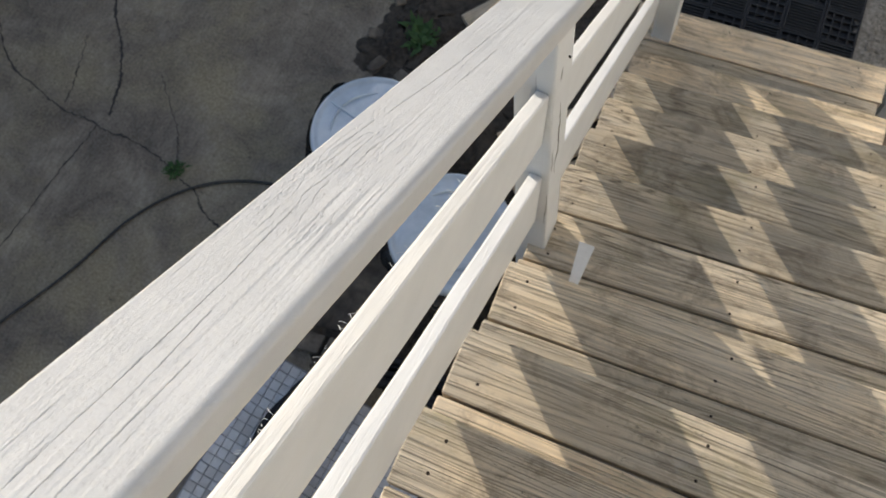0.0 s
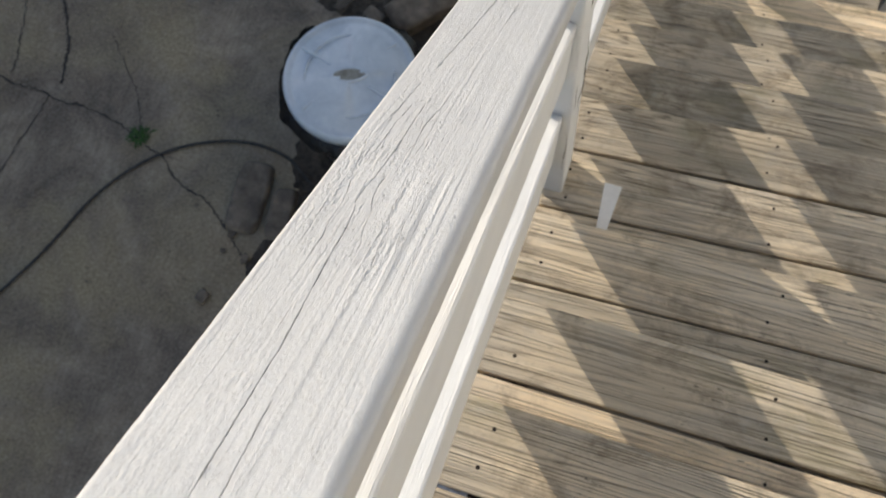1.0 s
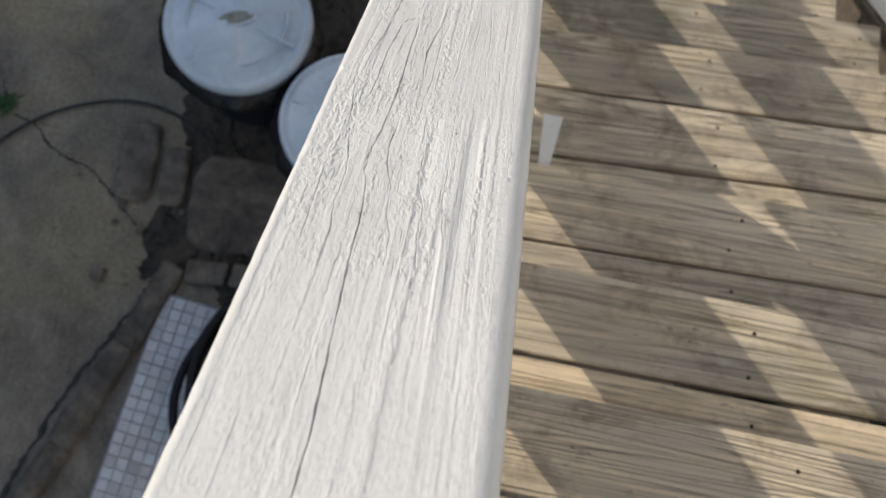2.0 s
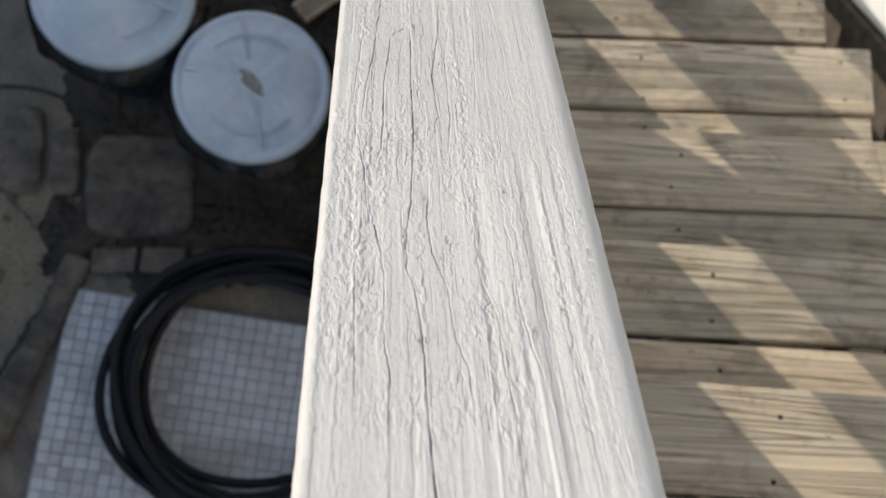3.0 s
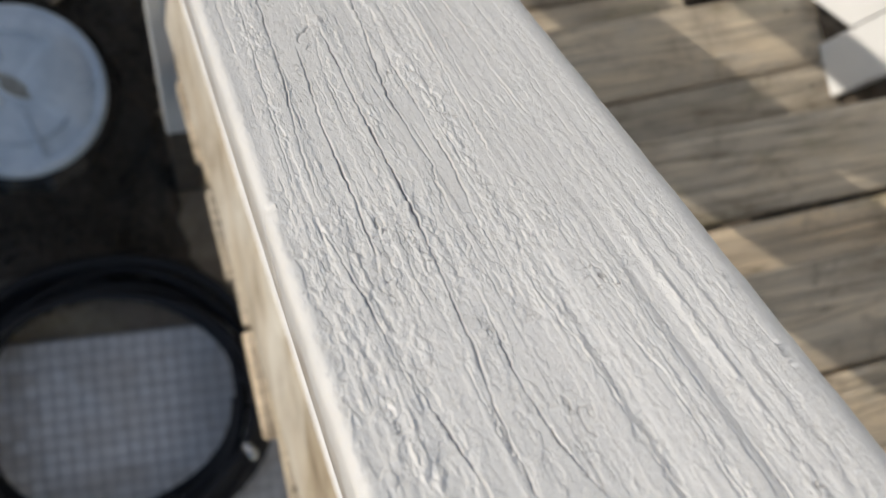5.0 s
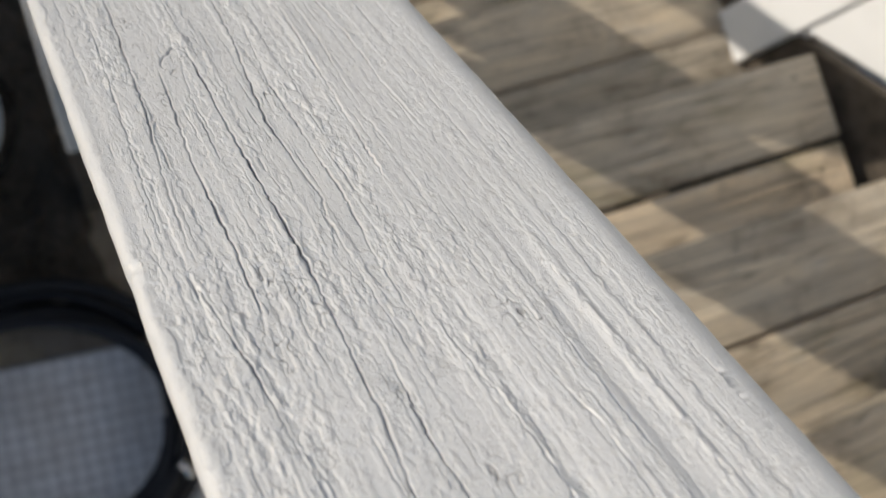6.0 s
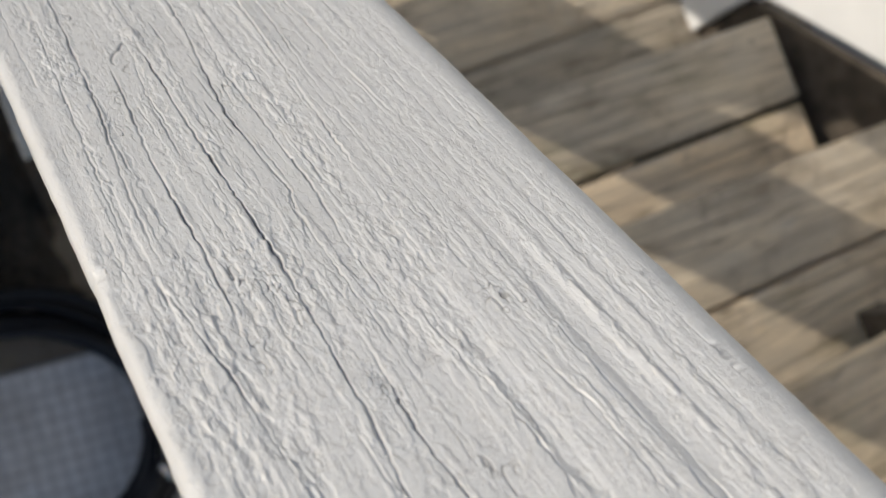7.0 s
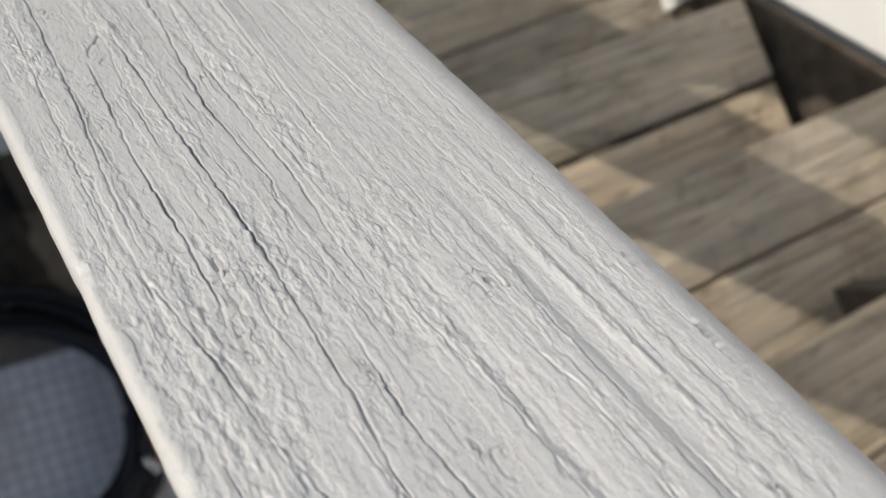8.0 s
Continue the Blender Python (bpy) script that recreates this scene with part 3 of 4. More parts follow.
# railing on the other side of the stairs
POSTS_R = [(-1.05, -0.96), (0.20, 0.29), (1.78, 1.87)]
for a, b in POSTS_R:
    post(1.055 - 0.09 * a, 1.144 - 0.09 * a, a, b, max(0.0, EDGE - a * TAN - 0.30), rail_under(b) - 0.002, "square white painted wooden post beside the treads")

# ---- stairs ----
stairs = tagged(empty("staircase"), "weathered grey brown wooden stairs with open risers", "stairs")
RISE, RUN, Y0, Z0 = 0.1761, 0.1993, 0.156, 1.572
BOARD = 0.1262


def tread_mesh(name, length, width, thick=0.036):
    bm = box(0, length, -width, 0, -thick, 0, 0.004)
    me = bpy.data.meshes.new(name)
    bm.to_mesh(me)
    bm.free()
    me.materials.append(TREAD)
    return me


treads = {e: tread_mesh("tread_board", e, BOARD) for e in (1.05, 1.0, 1.02, 0.895, 0.85)}
nail_bm = lathe([(0.0, 0.0004), (0.0030, 0.0004), (0.0034, -0.003)], 10)
nail_me = bpy.data.meshes.new("nail")
nail_bm.to_mesh(nail_me)
nail_bm.free()
nail_me.materials.append(IRON)
rnd, rnd2 = random.Random(7), random.Random(17)
for i in range(-7, 8):
    y, z = Y0 + RUN * i, Z0 - RISE * i
    yaw = min(4.5, max(0.0, 1.0 + 1.8 * i))
    for k in range(2):
        long = 1.05 if i < 0 else 1.0 if i == 0 else 1.02 if i == 1 else 0.895 if i < 5 else 0.85
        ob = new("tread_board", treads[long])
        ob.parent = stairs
        # the upper treads are set greyer than the lower ones
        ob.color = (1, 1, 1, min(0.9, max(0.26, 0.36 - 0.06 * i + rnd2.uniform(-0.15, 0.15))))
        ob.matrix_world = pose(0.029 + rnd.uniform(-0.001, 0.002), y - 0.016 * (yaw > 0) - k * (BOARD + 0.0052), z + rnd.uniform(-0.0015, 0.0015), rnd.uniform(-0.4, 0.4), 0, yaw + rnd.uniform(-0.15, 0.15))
        for nx in (0.055, 0.46, long - 0.05):
            for ny in (-0.03, -0.095):
                if rnd.random() < 0.85:
                    nb = new("nail", nail_me)
                    nb.parent = ob
                    nb.location = (nx + rnd.uniform(-0.012, 0.0065), ny + rnd.uniform(-0.012, 0.0065), 0)
for k in range(3):
    ob = new("landing_board", tread_mesh("landing_board", 0.90, 0.142))
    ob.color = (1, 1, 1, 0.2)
    ob.parent = stairs
    ob.matrix_world = pose(-0.03, 1.835 - 0.148 * k, Z0 - RISE * 8, 0, 0, 4.5)
    for nx in (0.07, 0.33, 0.80):
        for ny in (-0.03, -0.11):
            nb = new("nail", nail_me)
            nb.parent = ob
            nb.location = (nx + rnd.uniform(-0.012, 0.0065), ny, 0)


def stringer(x, yaw):
    bm = bmesh.new()
    k = 0.02
    pts = []
    for i in range(-7, 8):
        y, z = Y0 + RUN * i, Z0 - RISE * i - 0.038
        pts += [(y - RUN, z), (y - k, z)]
    pts += [(Y0 + RUN * 7 - k, Z0 - RISE * 8 - 0.038), (Y0 + RUN * 8 + 0.05, Z0 - RISE * 8 - 0.038), (Y0 + RUN * 8 + 0.05, 0.0), (Y0 + RUN * 7.2, 0.0), (Y0 - RUN * 8, Z0 + RISE * 7 - 0.36)]
    vs = [[bm.verts.new((xx, y, z)) for y, z in pts] for xx in (0, 0.038)]
    for r in vs:
        bm.faces.new(r)
    n = len(pts)
    for i in range(n):
        bm.faces.new((vs[0][i], vs[0][(i + 1) % n], vs[1][(i + 1) % n], vs[1][i]))
    bmesh.ops.recalc_face_normals(bm, faces=bm.faces)
    ob = part("stringer", bm, OLDWOOD, stairs, "dark notched side beam under the treads")
    ob.matrix_world = pose(x, 0, 0, 0, 0, yaw)
    return ob


stringer(0.080, 0.0)
stringer(0.50, 0.0)
stringer(0.82, 0.0)
# board added to keep the shaded gap beside the treads dark
gap_filler = box(0, 0.016, -1.5, 2.3, -0.42, -0.02, 0.003)
ob = part("skirt_board", gap_filler, OLDWOOD, stairs, "dark board added to darken the gap below the slats")
ob.matrix_world = pose(1.075, 0, RAIL - 0.80, 0, 0, 5.1) @ pose(0, 0, 0, -SLOPE, 0, 0)

# right slats, parallel to the handrail
for nm, lo, hi in (("lower_slat", 0.012, 0.235), ("upper_slat", 0.36, 0.54)):
    for (a0, a1), (b0, b1) in zip(POSTS_R, POSTS_R[1:]):
        ob = slat(nm, 0.0, 0.025, lo, hi, a1 + 0.003, b0 - 0.003, "cream white painted slanting board beside the treads", False)
        ob.matrix_world = Matrix.Translation((1.06, 0, 0)) @ pose(0, 0, 0, 0, 0, 5.1) @ ob.matrix_world
rail_r = tagged(empty("handrail", Matrix.Translation((1.08, 0, 0)) @ pose(0, 0, 0, 0, 0, 5.1) @ RAIL_FRAME), "white painted sloping handrail beside the treads", "handrail")
ob = part("board", box(-HALF, HALF, RY0, RY1, -THICK, 0, 0.006), PAINT, rail_r)

# ---- bins ----
def bin_with_lid(x, y, turn, tall, r):
    can = tagged(empty("waste_bin", pose(x, y, 0, 0, 0, turn)), "dark plastic waste bin with white round lid", "bin", "bins beside the stairs")
    smooth(part("body", lathe([(0, 0.004), (r * 0.78, 0.004), (r * 0.80, 0.02), (r * 0.93, tall - 0.06), (r * 1.0, tall - 0.055), (r * 1.0, tall - 0.03), (r * 0.9, tall - 0.03), (r * 0.76, 0.03), (0, 0.03)], 56), CAN, can))
    liner = lathe([(r * 0.955, tall - 0.22), (r * 1.05, tall - 0.16), (r * 1.16, tall - 0.10), (r * 1.20, tall - 0.06), (r * 0.98, tall - 0.042)], 140)
    for v in liner.verts:
        s = 1 + 0.09 * noise.noise(v.co * 15) + 0.025 * noise.noise(v.co * 60)
        v.co.x *= s
        v.co.y *= s
        v.co.z += 0.02 * noise.noise(v.co * 14)
    smooth(part("liner", liner, BAG, can, "crumpled black bin liner"))
    top = lathe([(r * 0.98, tall - 0.050), (r * 1.045, tall - 0.052), (r * 1.06, tall - 0.030), (r * 1.06, tall - 0.012), (r * 1.03, tall), (r * 0.985, tall + 0.002), (r * 0.95, tall - 0.005), (r * 0.90, tall - 0.004), (r * 0.80, tall + 0.003), (r * 0.62, tall + 0.008), (r * 0.45, tall + 0.012), (r * 0.30, tall + 0.015), (r * 0.24, tall + 0.015), (r * 0.15, tall + 0.013), (0, tall + 0.012)], 96)
    for v in top.verts:
        # four shallow pressed sectors and a slightly sunk, warped middle
        q = math.hypot(v.co.x, v.co.y) / r
        if q < 0.95:
            a = math.atan2(v.co.y, v.co.x)
            v.co.z += 0.0060 * min(1, q * 3) * min(1, (0.95 - q) * 6) * math.tanh(4 * math.sin(2 * a)) + 0.0016 * noise.noise(v.co * 14)
    lid = smooth(part("lid", top, LID, can, "white plastic lid with pressed sectors"))
    # an oval finger recess with a dirty floor and a raised rim
    slot = [2 * math.pi * k / 40 for k in range(41)]
    rim_pts = [(0.052 * math.cos(a), 0.021 * math.sin(a) * abs(math.sin(a)) ** 0.4, tall + 0.0140) for a in slot]
    smooth(part("grip_rim", tube(rim_pts, 0.0042, 8), LID, lid))
    dish = lathe([(0.046, tall + 0.0165), (0.030, tall + 0.0150), (0, tall + 0.0145)], 36)
    for v in dish.verts:
        v.co.y *= 0.40
    smooth(part("grip", dish, GRIP, lid, "dirty pointed finger slot"))
    ring_pts = [(r * 0.70 * math.cos(a), r * 0.70 * math.sin(a), tall + 0.0062) for a in slot]
    smooth(part("ring", tube(ring_pts, 0.0038, 8), LID, lid))
    for a in (35, 145, 215, 325):
        smooth(part("rib", box(r * 0.34, r * 0.90, -0.0040, 0.0040, tall + 0.001, tall + 0.0125, 0.0034, pose(0, 0, 0, 0, 0, a), 3), LID, lid))
    return can


GRIP = speckled("dirty_plastic_recess", (0.20, 0.20, 0.17), (0.38, 0.39, 0.36), 60, 0.6, 0.0006)
bin_with_lid(-0.625, 0.865, 20, 0.45, 0.19)
bin_with_lid(-0.262, 0.655, -42, 0.45, 0.185)

# ---- hoses ----
hose_line = spline([(-1.95, -0.75, 0.0065), (-1.75, -0.33, 0.0065), (-1.53, 0.10, 0.0065), (-1.42, 0.38, 0.0065), (-1.30, 0.55, 0.0065), (-1.16, 0.655, 0.0065), (-1.0, 0.71, 0.0065), (-0.85, 0.70, 0.0065), (-0.72, 0.63, 0.0065), (-0.55, 0.60, 0.0065)], 12)
hose = smooth(part("garden_hose", tube(hose_line, 0.0055, 10), DUSTY))
tagged(hose, "thin black hose lying across the concrete", "hose")
coil_pts = []
for k in range(9 * 48):
    a = 2 * math.pi * k / 48
    turn = k / 48
    rr = (0.362 + 0.036 * math.sin(turn * 2.3) if turn < 8 else 0.315 - 0.02 * (turn - 8)) + 0.010 * math.sin(3 * a + turn)
    coil_pts.append((-0.20 + rr * math.cos(a) + 0.012 * math.sin(turn * 5), -0.085 + rr * 0.93 * math.sin(a) + 0.015 * math.cos(turn * 3), 0.055 + 0.011 * min(turn, 16 - 1.9 * turn if turn > 8 else turn) + 0.012 * math.sin(2 * a + turn * 2)))
coil = smooth(part("hose_coil", tube(coil_pts, 0.0135, 8), RUBBER))
tagged(coil, "coiled black hose lying on a grey tiled slab", "hose")
fitting = lathe([(0, -0.024), (0.010, -0.024), (0.013, -0.020), (0.013, -0.006), (0.016, -0.004), (0.016, 0.010), (0.012, 0.014), (0.012, 0.024), (0, 0.024)], 20)
fitting.transform(pose(0.111, -0.259, 0.165, 90, 0, 25))
smooth(part("connector", fitting, STEEL, coil, "shiny metal hose connector"))

# ---- tiled slab under the coil ----
SLAB = pose(-0.735, 0.150, 0, 0, 0, -5)
slab = tagged(empty("tiled_slab", SLAB), "grey slab of small square tiles with dark joints", "paving")
CELL, COLS, ROWS_N, NEAR = 0.0345, 31, 27, 11
part("bed", box(-0.006, CELL * COLS + 0.004, -CELL * ROWS_N - 0.004, 0.006, 0, 0.014, 0.003), JOINT, slab, "dark gritty bed showing in the joints")
tile_bm = box(0.0014, CELL - 0.0014, -CELL + 0.0014, -0.0014, 0.0, 0.0050, 0.0014, None, 1)
tile_me = bpy.data.meshes.new("tile")
tile_bm.to_mesh(tile_me)
tile_me.materials.append(SLATE)
rnd = random.Random(3)
rest = bmesh.new()
for c in range(COLS):
    for r in range(ROWS_N):
        m = pose(c * CELL + rnd.uniform(-0.0006, 0.0006), -r * CELL + rnd.uniform(-0.0006, 0.0006), 0.0145 + rnd.uniform(-0.001, 0.001), rnd.uniform(-1.2, 1.2), rnd.uniform(-1.2, 1.2), rnd.uniform(-1, 1))
        if c < NEAR:
            ob = new("tile", tile_me)
            ob.parent = slab
            ob.matrix_basis = m
        else:
            n0 = len(rest.verts)
            rest.from_mesh(tile_me)
            rest.verts.ensure_lookup_table()
            for v in rest.verts[n0:]:
                v.co = m @ v.co
tile_bm.free()
tagged(part("tiles", rest, SLATE, slab), kind="stuff")


# ---- cracks, weeds, stones ----
def crack(ctrl, width, seed):
    rr = random.Random(seed)
    pts = spline([(x, y, 0) for x, y in ctrl], 22)
    bm = bmesh.new()
    prev = None
    for i, p in enumerate(pts):
        d = (pts[min(i + 1, len(pts) - 1)] - pts[max(0, i - 1)]).normalized()
        n = Vector((-d.y, d.x, 0))
        p = p + n * 0.012 * noise.noise(p * 11 + Vector((seed, 0, 0))) + n * 0.004 * rr.uniform(-1, 1)
        w = width * (0.45 + 0.9 * abs(noise.noise(p * 17))) * (0.4 + 0.6 * rr.random())
        cur = (bm.verts.new((p.x + n.x * w, p.y + n.y * w, 0.0022)), bm.verts.new((p.x, p.y, 0.0030)), bm.verts.new((p.x - n.x * w, p.y - n.y * w, 0.0022)))
        if prev:
            bm.faces.new((prev[0], cur[0], cur[1], prev[1]))
            bm.faces.new((prev[1], cur[1], cur[2], prev[2]))
        prev = cur
    bmesh.ops.recalc_face_normals(bm, faces=bm.faces)
    return part("crack", bm, GROUT, ground, "dark dirt-filled crack")


crack([(-2.05, 1.60), (-1.93, 1.17), (-1.79, 0.98), (-1.73, 0.85), (-1.70, 0.72)], 0.010, 1)
crack([(-2.35, 0.95), (-2.17, 0.77), (-1.96, 0.70), (-1.72, 0.667), (-1.55, 0.665), (-1.36, 0.62)], 0.006, 2)
crack([(-1.72, 0.667), (-1.76, 0.42), (-1.80, 0.10), (-1.88, -0.3)], 0.004, 3)
crack([(-1.33, 0.60), (-1.25, 0.57), (-1.20, 0.52), (-1.10, 0.49), (-0.96, 0.41), (-0.88, 0.33)], 0.007, 4)
crack([(-1.95, 0.99), (-1.90, 0.80), (-1.88, 0.70)], 0.004, 5)
crack([(-1.36, 0.62), (-1.42, 0.75), (-1.60, 0.95)], 0.003, 6)
crack([(-1.05, -0.55), (-0.93, -0.16), (-0.80, 0.13), (-0.74, 0.30), (-0.60, 0.40)], 0.016, 7)


def weed(x, y, r, count, seed, label):
    rr = random.Random(seed)
    bm = bmesh.new()
    for i in range(count):
        a, l, up = rr.uniform(0, 6.28), r * rr.uniform(0.4, 1.0), rr.uniform(0.15, 0.9)
        bx, by = x + r * 0.5 * rr.uniform(-1, 1), y + r * 0.5 * rr.uniform(-1, 1)
        d, n = Vector((math.cos(a), math.sin(a), up)), Vector((-math.sin(a), math.cos(a), 0))
        w = l * rr.uniform(0.07, 0.16)
        p = [Vector((bx, by, 0.002)), Vector((bx, by, 0.002)) + d * l * 0.5, Vector((bx, by, 0.0)) + d * l + Vector((0, 0, -0.25 * l))]
        q = [bm.verts.new(p[0]), bm.verts.new(p[1] + n * w), bm.verts.new(p[2]), bm.verts.new(p[1] - n * w)]
        bm.faces.new((q[0], q[1], q[3]))
        bm.faces.new((q[1], q[2], q[3]))
    return tagged(part("weed_tuft", bm, LEAF), label, "weed")


weed(-1.36, 0.62, 0.045, 60, 1, "small green weed growing in a concrete crack")
weed(-0.76, 1.47, 0.075, 170, 2, "bright green weed growing in dark soil")


def rock(size, seed):
    bm = bmesh.new()
    bmesh.ops.create_icosphere(bm, subdivisions=3, radius=1)
    for v in bm.verts:
        p = v.co.copy()
        s = 1 + 0.35 * noise.noise(p * 1.3 + Vector((seed * 7, 0, 0))) + 0.12 * noise.noise(p * 4 + Vector((0, seed, 0)))
        v.co = Vector((max(-0.75, min(0.75, p.x * s)) * size[0], max(-0.75, min(0.75, p.y * s)) * size[1], (max(-0.6, min(0.7, p.z * s)) + 0.6) * size[2]))
    return bm


def patch(name, x0, x1, y0, y1, high, mat, label, cat, seed, n=90):
    """A low uneven bed of loose ground with a ragged outline."""
    bm = bmesh.new()
    bmesh.ops.create_grid(bm, x_segments=n, y_segments=n, size=1)
    for v in bm.verts:
        u, w = v.co.x, v.co.y
        edge = max(abs(u), abs(w))
        x, y = (x0 + x1) / 2 + u * (x1 - x0) / 2, (y0 + y1) / 2 + w * (y1 - y0) / 2
        p = Vector((x * 7 + seed, y * 7, seed))
        fray = 0.09 * noise.noise(p * 0.6) + 0.05 * noise.noise(p * 2.5) + 0.02 * noise.noise(p * 8)
        x += fray * (edge > 0.6)
        y += (0.09 * noise.noise(p * 0.6 + Vector((9, 0, 0))) + 0.04 * noise.noise(p * 3 + Vector((4, 0, 0)))) * (edge > 0.6)
        z = high * min(1, (1 - edge) * 5) * (0.8 + 0.9 * noise.noise(p * 1.4) + 0.5 * noise.noise(p * 5))
        v.co = (x, y, 0.003 + max(0.0, z) if edge < 0.999 else -0.004)
    return tagged(smooth(part(name, bm, mat)), label, cat, kind="structure")


patch("ground_soil", -0.92, 0.0, 1.22, 3.0, 0.02, EARTH, "dark bare soil beside the stairs", "ground", 2)
patch("ground_soil_edge", -0.80, 0.08, 0.18, 1.30, 0.015, EARTH, "dark bare soil behind the tiled slab", "ground", 5)
# the right-hand patch puts the shade beside the stairs into the ground colour
patch("ground_soil_right", 0.80, 2.6, -2.0, 1.70, 0.03, EARTH, "dark ground patch standing in for shade beside the stairs", "ground", 8)

rnd = random.Random(11)
for i, (sx, sy, sz, x, y, a) in enumerate([(0.17, 0.085, 0.05, -0.58, 1.36, 48), (0.05, 0.03, 0.012, -0.86, 1.30, 70), (0.09, 0.05, 0.03, -0.52, 1.62, 45), (0.04, 0.03, 0.012, -0.92, 1.42, 10), (0.045, 0.03, 0.012, -0.90, 1.60, 120), (0.05, 0.035, 0.016, -0.74, 1.28, 160)]):
    tagged(smooth(part("stone", rock((sx, sy, sz), i + 1), STONE)), "rough brown stone lying in the soil", "stone", "stones of the border").matrix_world = pose(x, y, 0.0, 0, 0, a)
rub = random.Random(31)
for i in range(12):
    q = rub.uniform(0.012, 0.028)
    x, y = rub.uniform(-0.98, -0.62), rub.uniform(0.16, 0.60)
    if (x + 0.625) ** 2 + (y - 0.865) ** 2 < 0.24 ** 2:
        continue
    ob = smooth(part("rubble_piece", rock((q, q * rub.uniform(0.5, 0.9), q * 0.5), i + 20), STONE))
    ob.matrix_world = pose(x, y, 0.002, 0, 0, rub.uniform(0, 180))
    tagged(ob, "small broken stone lying on dark soil", "stone", "rubble beside the bins")
# flat paving stones between the bins and the tiled slab: middle, half sizes, turn
for x, y, hx, hy, a in [(-0.585, 0.455, 0.155, 0.155, 3), (-0.800, 0.505, 0.040, 0.095, 5), (-0.920, 0.530, 0.060, 0.130, 4)]:
    bm = bmesh.new()
    bmesh.ops.create_grid(bm, x_segments=22, y_segments=22, size=1)
    for v in bm.verts:
        u, w = v.co.x, v.co.y
        # a square rounded at its corners, with an uneven outline and top
        q = (abs(u) ** 5 + abs(w) ** 5) ** 0.2
        big = max(abs(u), abs(w))
        k = big / q if q > 0 else 1
        p = Vector((x * 5 + u * hx * 9, y * 5 + w * hy * 9, 3))
        k *= 1 + 0.07 * noise.noise(p * 1.6) * big
        z = (0.026 + 0.006 * noise.noise(p * 1.1) + 0.003 * noise.noise(p * 5)) * min(1, (1 - big) * 9) ** 0.5
        v.co = (u * hx * k, w * hy * k, z if big < 0.999 else -0.002)
    ob = smooth(part("paving_stone", bm, STONE))
    ob.matrix_world = pose(x, y, 0.006, 0, 0, a)
    tagged(ob, "flat worn brown paving stone set in dark soil", "stone", "paving stones beside the bins")
# edging stones between the concrete and the tiled slab
def kerb(length, wide, high, seed):
    """A long rough edging stone along local y, with chipped edges and an uneven top."""
    bm = bmesh.new()
    n, k = 60, 16
    rows = []
    for i in range(n + 1):
        y = length * (i / n - 0.5)
        end = min(1, min(i, n - i) / 3 + 0.55)
        row = []
        for j in range(k):
            a = math.pi * j / (k - 1)
            cx, cz = -math.cos(a), math.sin(a)
            cx, cz = math.copysign(abs(cx) ** 0.45, cx), cz ** 0.45
            p = Vector((cx * 3 + seed, y * 16, cz * 3))
            rough = 1 + 0.16 * noise.noise(p * 0.7) + 0.10 * noise.noise(p * 2.3)
            row.append(bm.verts.new((cx * wide / 2 * rough * end, y + 0.004 * noise.noise(p), cz * high * rough * end)))
        rows.append(row)
    for a, b in zip(rows, rows[1:]):
        for j in range(k - 1):
            bm.faces.new((a[j], a[j + 1], b[j + 1], b[j]))
    bm.faces.new(rows[0])
    bm.faces.new(rows[-1])
    bmesh.ops.recalc_face_normals(bm, faces=bm.faces)
    return bm


for i, (u, l) in enumerate(((0.13, 0.30), (0.50, 0.34), (0.86, 0.28))):
    b = smooth(part("edging_stone", kerb(l, 0.075, 0.036, i * 7), STONE))
    b.matrix_world = pose(-1.00 + 0.27 * u, -0.58 + 0.80 * u, 0, 0, 0, -18.6 + 1.5 * (i - 1))
    tagged(b, "long rough brown edging stone beside the tiled slab", "edging stone", "edging stones of the slab")
for i in range(3):
    b = part("border_block", box(-0.062, 0.062, -0.035, 0.035, 0, 0.03 + 0.008 * rnd.random(), 0.009, None, 3, 0.017), STONE)
    b.matrix_world = pose(-0.63 + 0.135 * i, 0.235 + 0.012 * i, 0.004, 0, 0, 4 + rnd.uniform(-5, 5))
    tagged(b, "rough brown border block behind the tiled slab", "block", "border blocks")

# loose boards lying in the soil
for i, (x, y, a, l, w) in enumerate([(-0.33, 1.20, 42, 0.55, 0.07), (-0.27, 1.12, 40, 0.55, 0.07), (-0.21, 1.04, 43, 0.50, 0.07)]):
    ob = new("plank", tread_mesh("plank", l, w, 0.022))
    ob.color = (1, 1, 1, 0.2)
    ob.matrix_world = pose(x, y, 0.045, 0, 0, a)
    tagged(ob, "weathered grey plank lying on the soil", "plank", "loose planks")
ob = new("plank", tread_mesh("plank", 0.75, 0.10, 0.03))
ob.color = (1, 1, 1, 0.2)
ob.matrix_world = pose(-0.64, 1.59, 0.06, 0, -4, 52)
tagged(ob, "pale wooden plank lying across the soil", "plank", "loose planks")

# ---- plastic mat and gravel at the foot ----
mat = tagged(empty("drainage_mat", pose(0.075, 1.86, 0.002, 0, 0, 3.5)), "black plastic grid mat of small square panels", "mat")
PW = 0.139
# thin black sheet added below the panels so their gaps look deep and dark
part("backing", box(-0.002, 5 * PW, -0.002, 5 * PW, -0.001, 0.002, 0.0008, None, 1), MATTILE, mat)


def bar_mesh(a, b, c, d, t):
    bm = box(a, b, c, d, 0, t, 0.0008, None, 1)
    me = bpy.data.meshes.new("bar")
    bm.to_mesh(me)
    bm.free()
    me.materials.append(MATTILE)
    return me


IN = PW - 0.003
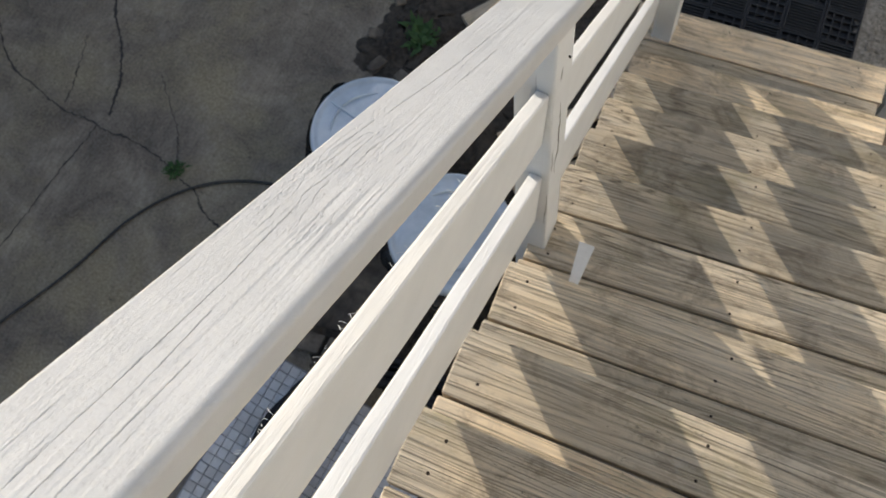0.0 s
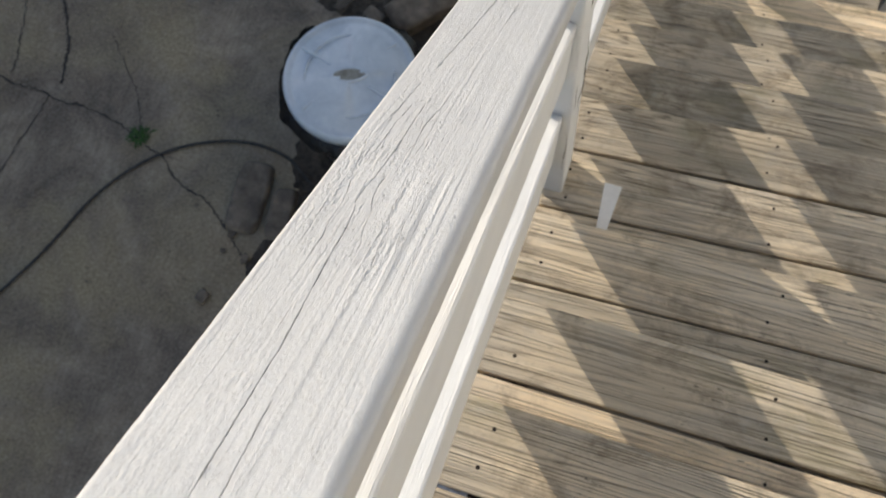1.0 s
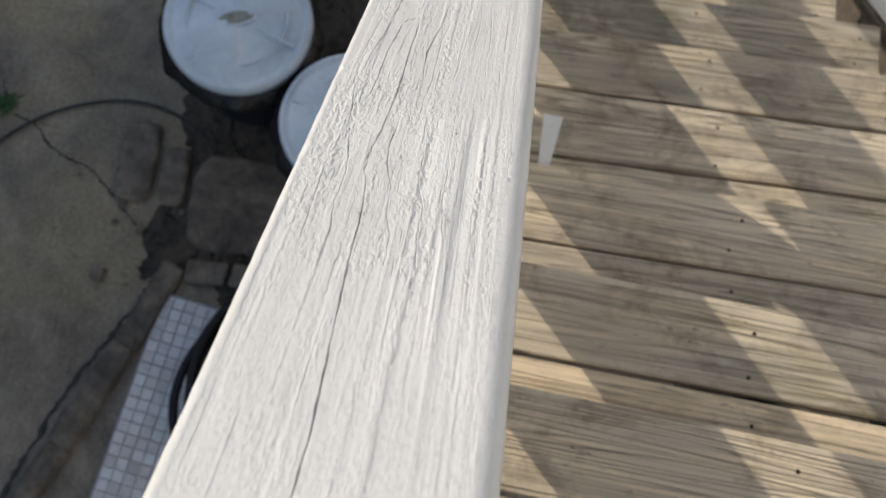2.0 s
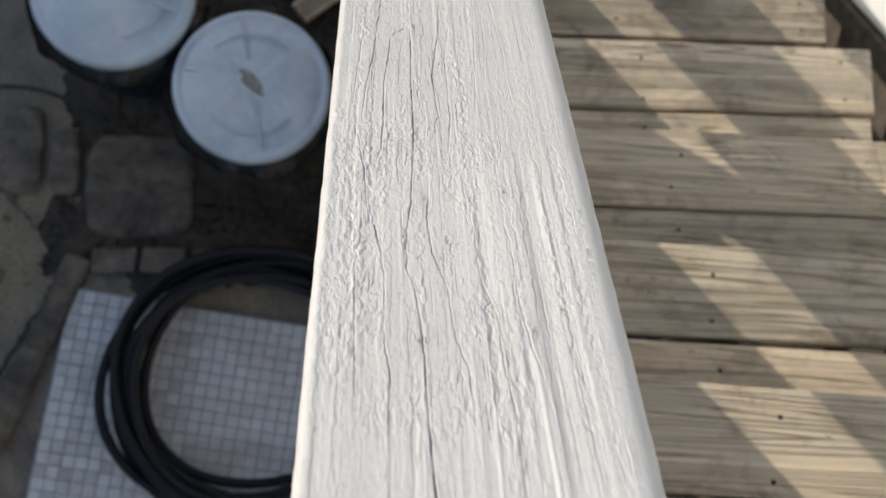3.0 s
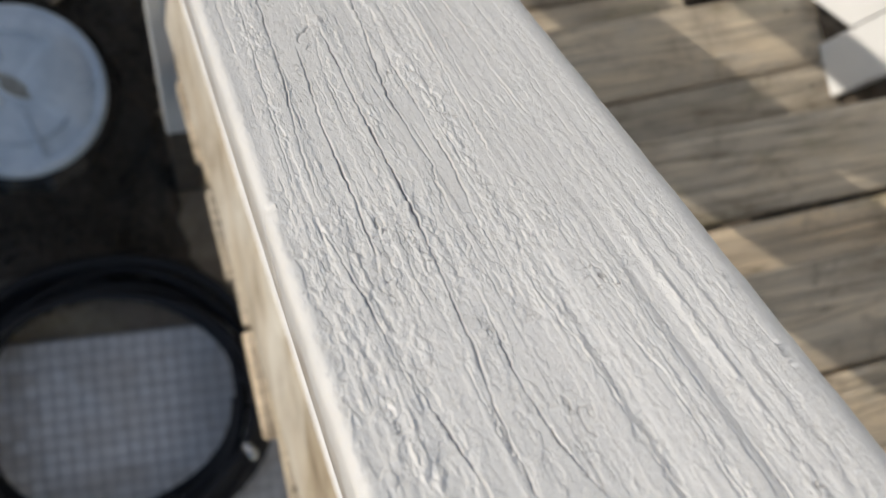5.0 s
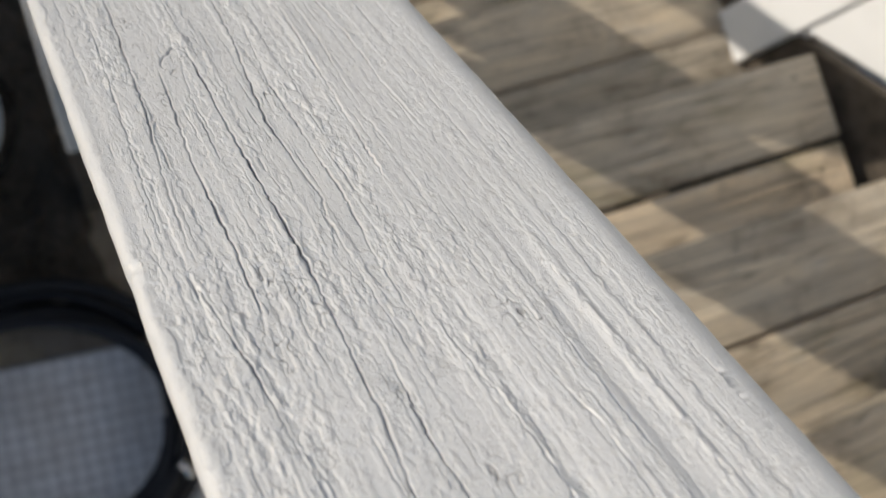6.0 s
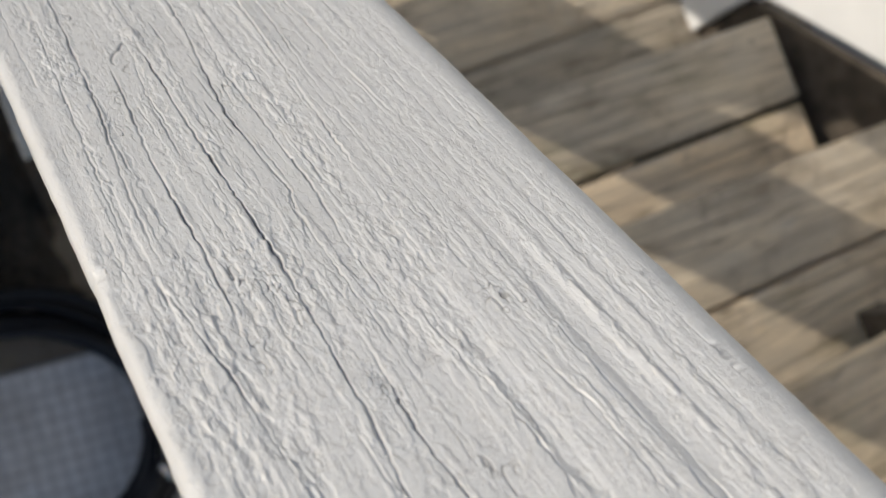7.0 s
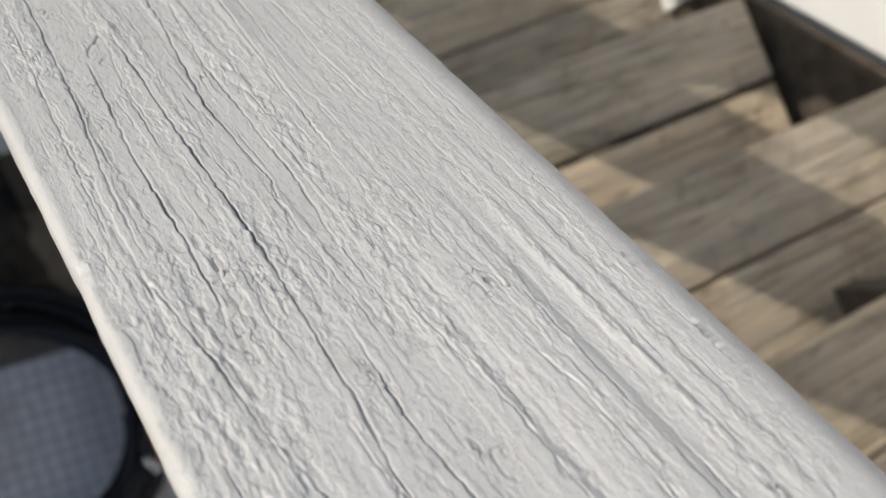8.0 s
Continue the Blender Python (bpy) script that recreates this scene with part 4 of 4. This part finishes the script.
rim = [bar_mesh(0, IN, 0, 0.008, 0.016), bar_mesh(0, IN, IN - 0.008, IN, 0.016), bar_mesh(0, 0.008, 0.0082, IN - 0.0082, 0.016), bar_mesh(IN - 0.008, IN, 0.0082, IN - 0.0082, 0.016)]
cross = [bar_mesh(0.0082, IN - 0.0082, q - 0.003, q + 0.003, 0.015) for q in (IN / 4, IN / 2, IN * 3 / 4)] + [bar_mesh(q - 0.003, q + 0.003, 0.0082, IN - 0.0082, 0.0142) for q in (IN / 4, IN / 2, IN * 3 / 4)]
lines = [bar_mesh(0.0082, IN - 0.0082, k * 0.0128 + 0.0125, k * 0.0128 + 0.0190, 0.015) for k in range(9)]
for i in range(5):
    for j in range(5):
        panel = empty("panel")
        panel.parent = mat
        panel.location = (i * PW, j * PW, 0)
        for me in rim + (cross if (i + j) % 2 else lines):
            ob = new("bar", me)
            ob.parent = panel


def gravel(x0, x1, y0, y1, count, seed):
    rr = random.Random(seed)
    verts, faces = [], []
    unit = [(1, 0, 0), (-1, 0, 0), (0, 1, 0), (0, -1, 0), (0, 0, 1), (0, 0, -1)]
    tri = [(0, 2, 4), (2, 1, 4), (1, 3, 4), (3, 0, 4), (2, 0, 5), (1, 2, 5), (3, 1, 5), (0, 3, 5)]
    for i in range(count):
        r = rr.uniform(0.003, 0.010)
        x, y, a = rr.uniform(x0, x1), rr.uniform(y0, y1), rr.uniform(0, 6.28)
        n = len(verts)
        for u in unit:
            s = r * rr.uniform(0.7, 1.3)
            verts.append((x + s * (u[0] * math.cos(a) - u[1] * math.sin(a)), y + s * (u[0] * math.sin(a) + u[1] * math.cos(a)), 0.004 + r * 0.4 + 0.7 * s * u[2]))
        faces += [(f[0] + n, f[1] + n, f[2] + n) for f in tri]
    me = bpy.data.meshes.new("gravel")
    me.from_pydata(verts, [], faces)
    me.materials.append(GRAVEL)
    return tagged(new("gravel", me), "loose pale gravel beside the mat", "gravel", kind="stuff")


patch("ground_gravel", 0.70, 2.0, 1.66, 3.2, 0.004, GRAVEL, "pale gravelly ground at the foot of the stairs", "ground", 14)
gravel(0.79, 1.5, 1.70, 2.6, 5000, 5)

# ---- small things ----
bm = bmesh.new()
rings = []
for i in range(13):
    u = i / 12
    w = 0.0095 + 0.0065 * u
    y, z = -0.012 + 0.078 * u, 0.002 + 0.024 * u + 0.010 * u * u
    lift = 0.004 * math.sin(u * 3)
    rings.append([bm.verts.new(c) for c in ((-w, y, z + lift), (w, y, z), (w, y, z + 0.0028), (-w, y, z + lift + 0.0028))])
for a, b in zip(rings, rings[1:]):
    for k in range(4):
        bm.faces.new((a[k], a[(k + 1) % 4], b[(k + 1) % 4], b[k]))
bm.faces.new(rings[0])
bm.faces.new(rings[-1])
bmesh.ops.recalc_face_normals(bm, faces=bm.faces)
shim = tagged(part("plastic_shim", bm, PLASTIC), "small white plastic shim wedged at a tread edge", "shim")
shim.matrix_world = pose(0.164, 0.360, 1.370, 0, 0, 2)

# frayed fibres on the upper slat
rr = random.Random(21)
upper = [o for o in scene.objects if o.name.startswith("upper_slat")][1]
bm = bmesh.new()
for i in range(46):
    s = rr.choice((-0.46, -0.42, -0.30, -0.26, -0.12, -0.05, 0.02, 0.06)) + rr.gauss(0, 0.024) + 0.80 * math.sin(radians(SLOPE)) * 0.55
    a = rr.uniform(-1.4, 1.4)
    l = rr.choice((0.002, 0.002, 0.003, 0.004, 0.006, 0.010))
    p = Vector((UPPER_X[0] + rr.uniform(-0.001, 0.004), s, 0.58 * COS - 0.002))
    line = [p.copy()]
    for k in range(4):
        p = p + l / 4 * Vector((-0.75, math.sin(a), 0.45 - 0.3 * k + rr.uniform(-0.3, 0.3)))
        a += rr.uniform(-0.7, 0.9)
        line.append(p.copy())
    fibre = tube(line, 0.0003, 4)
    me = bpy.data.meshes.new("fibre")
    fibre.to_mesh(me)
    fibre.free()
    bm.from_mesh(me)
ob = part("frayed_fibres", bm, CREAM, upper, "white frayed wood fibres")
tagged(ob, kind="stuff")
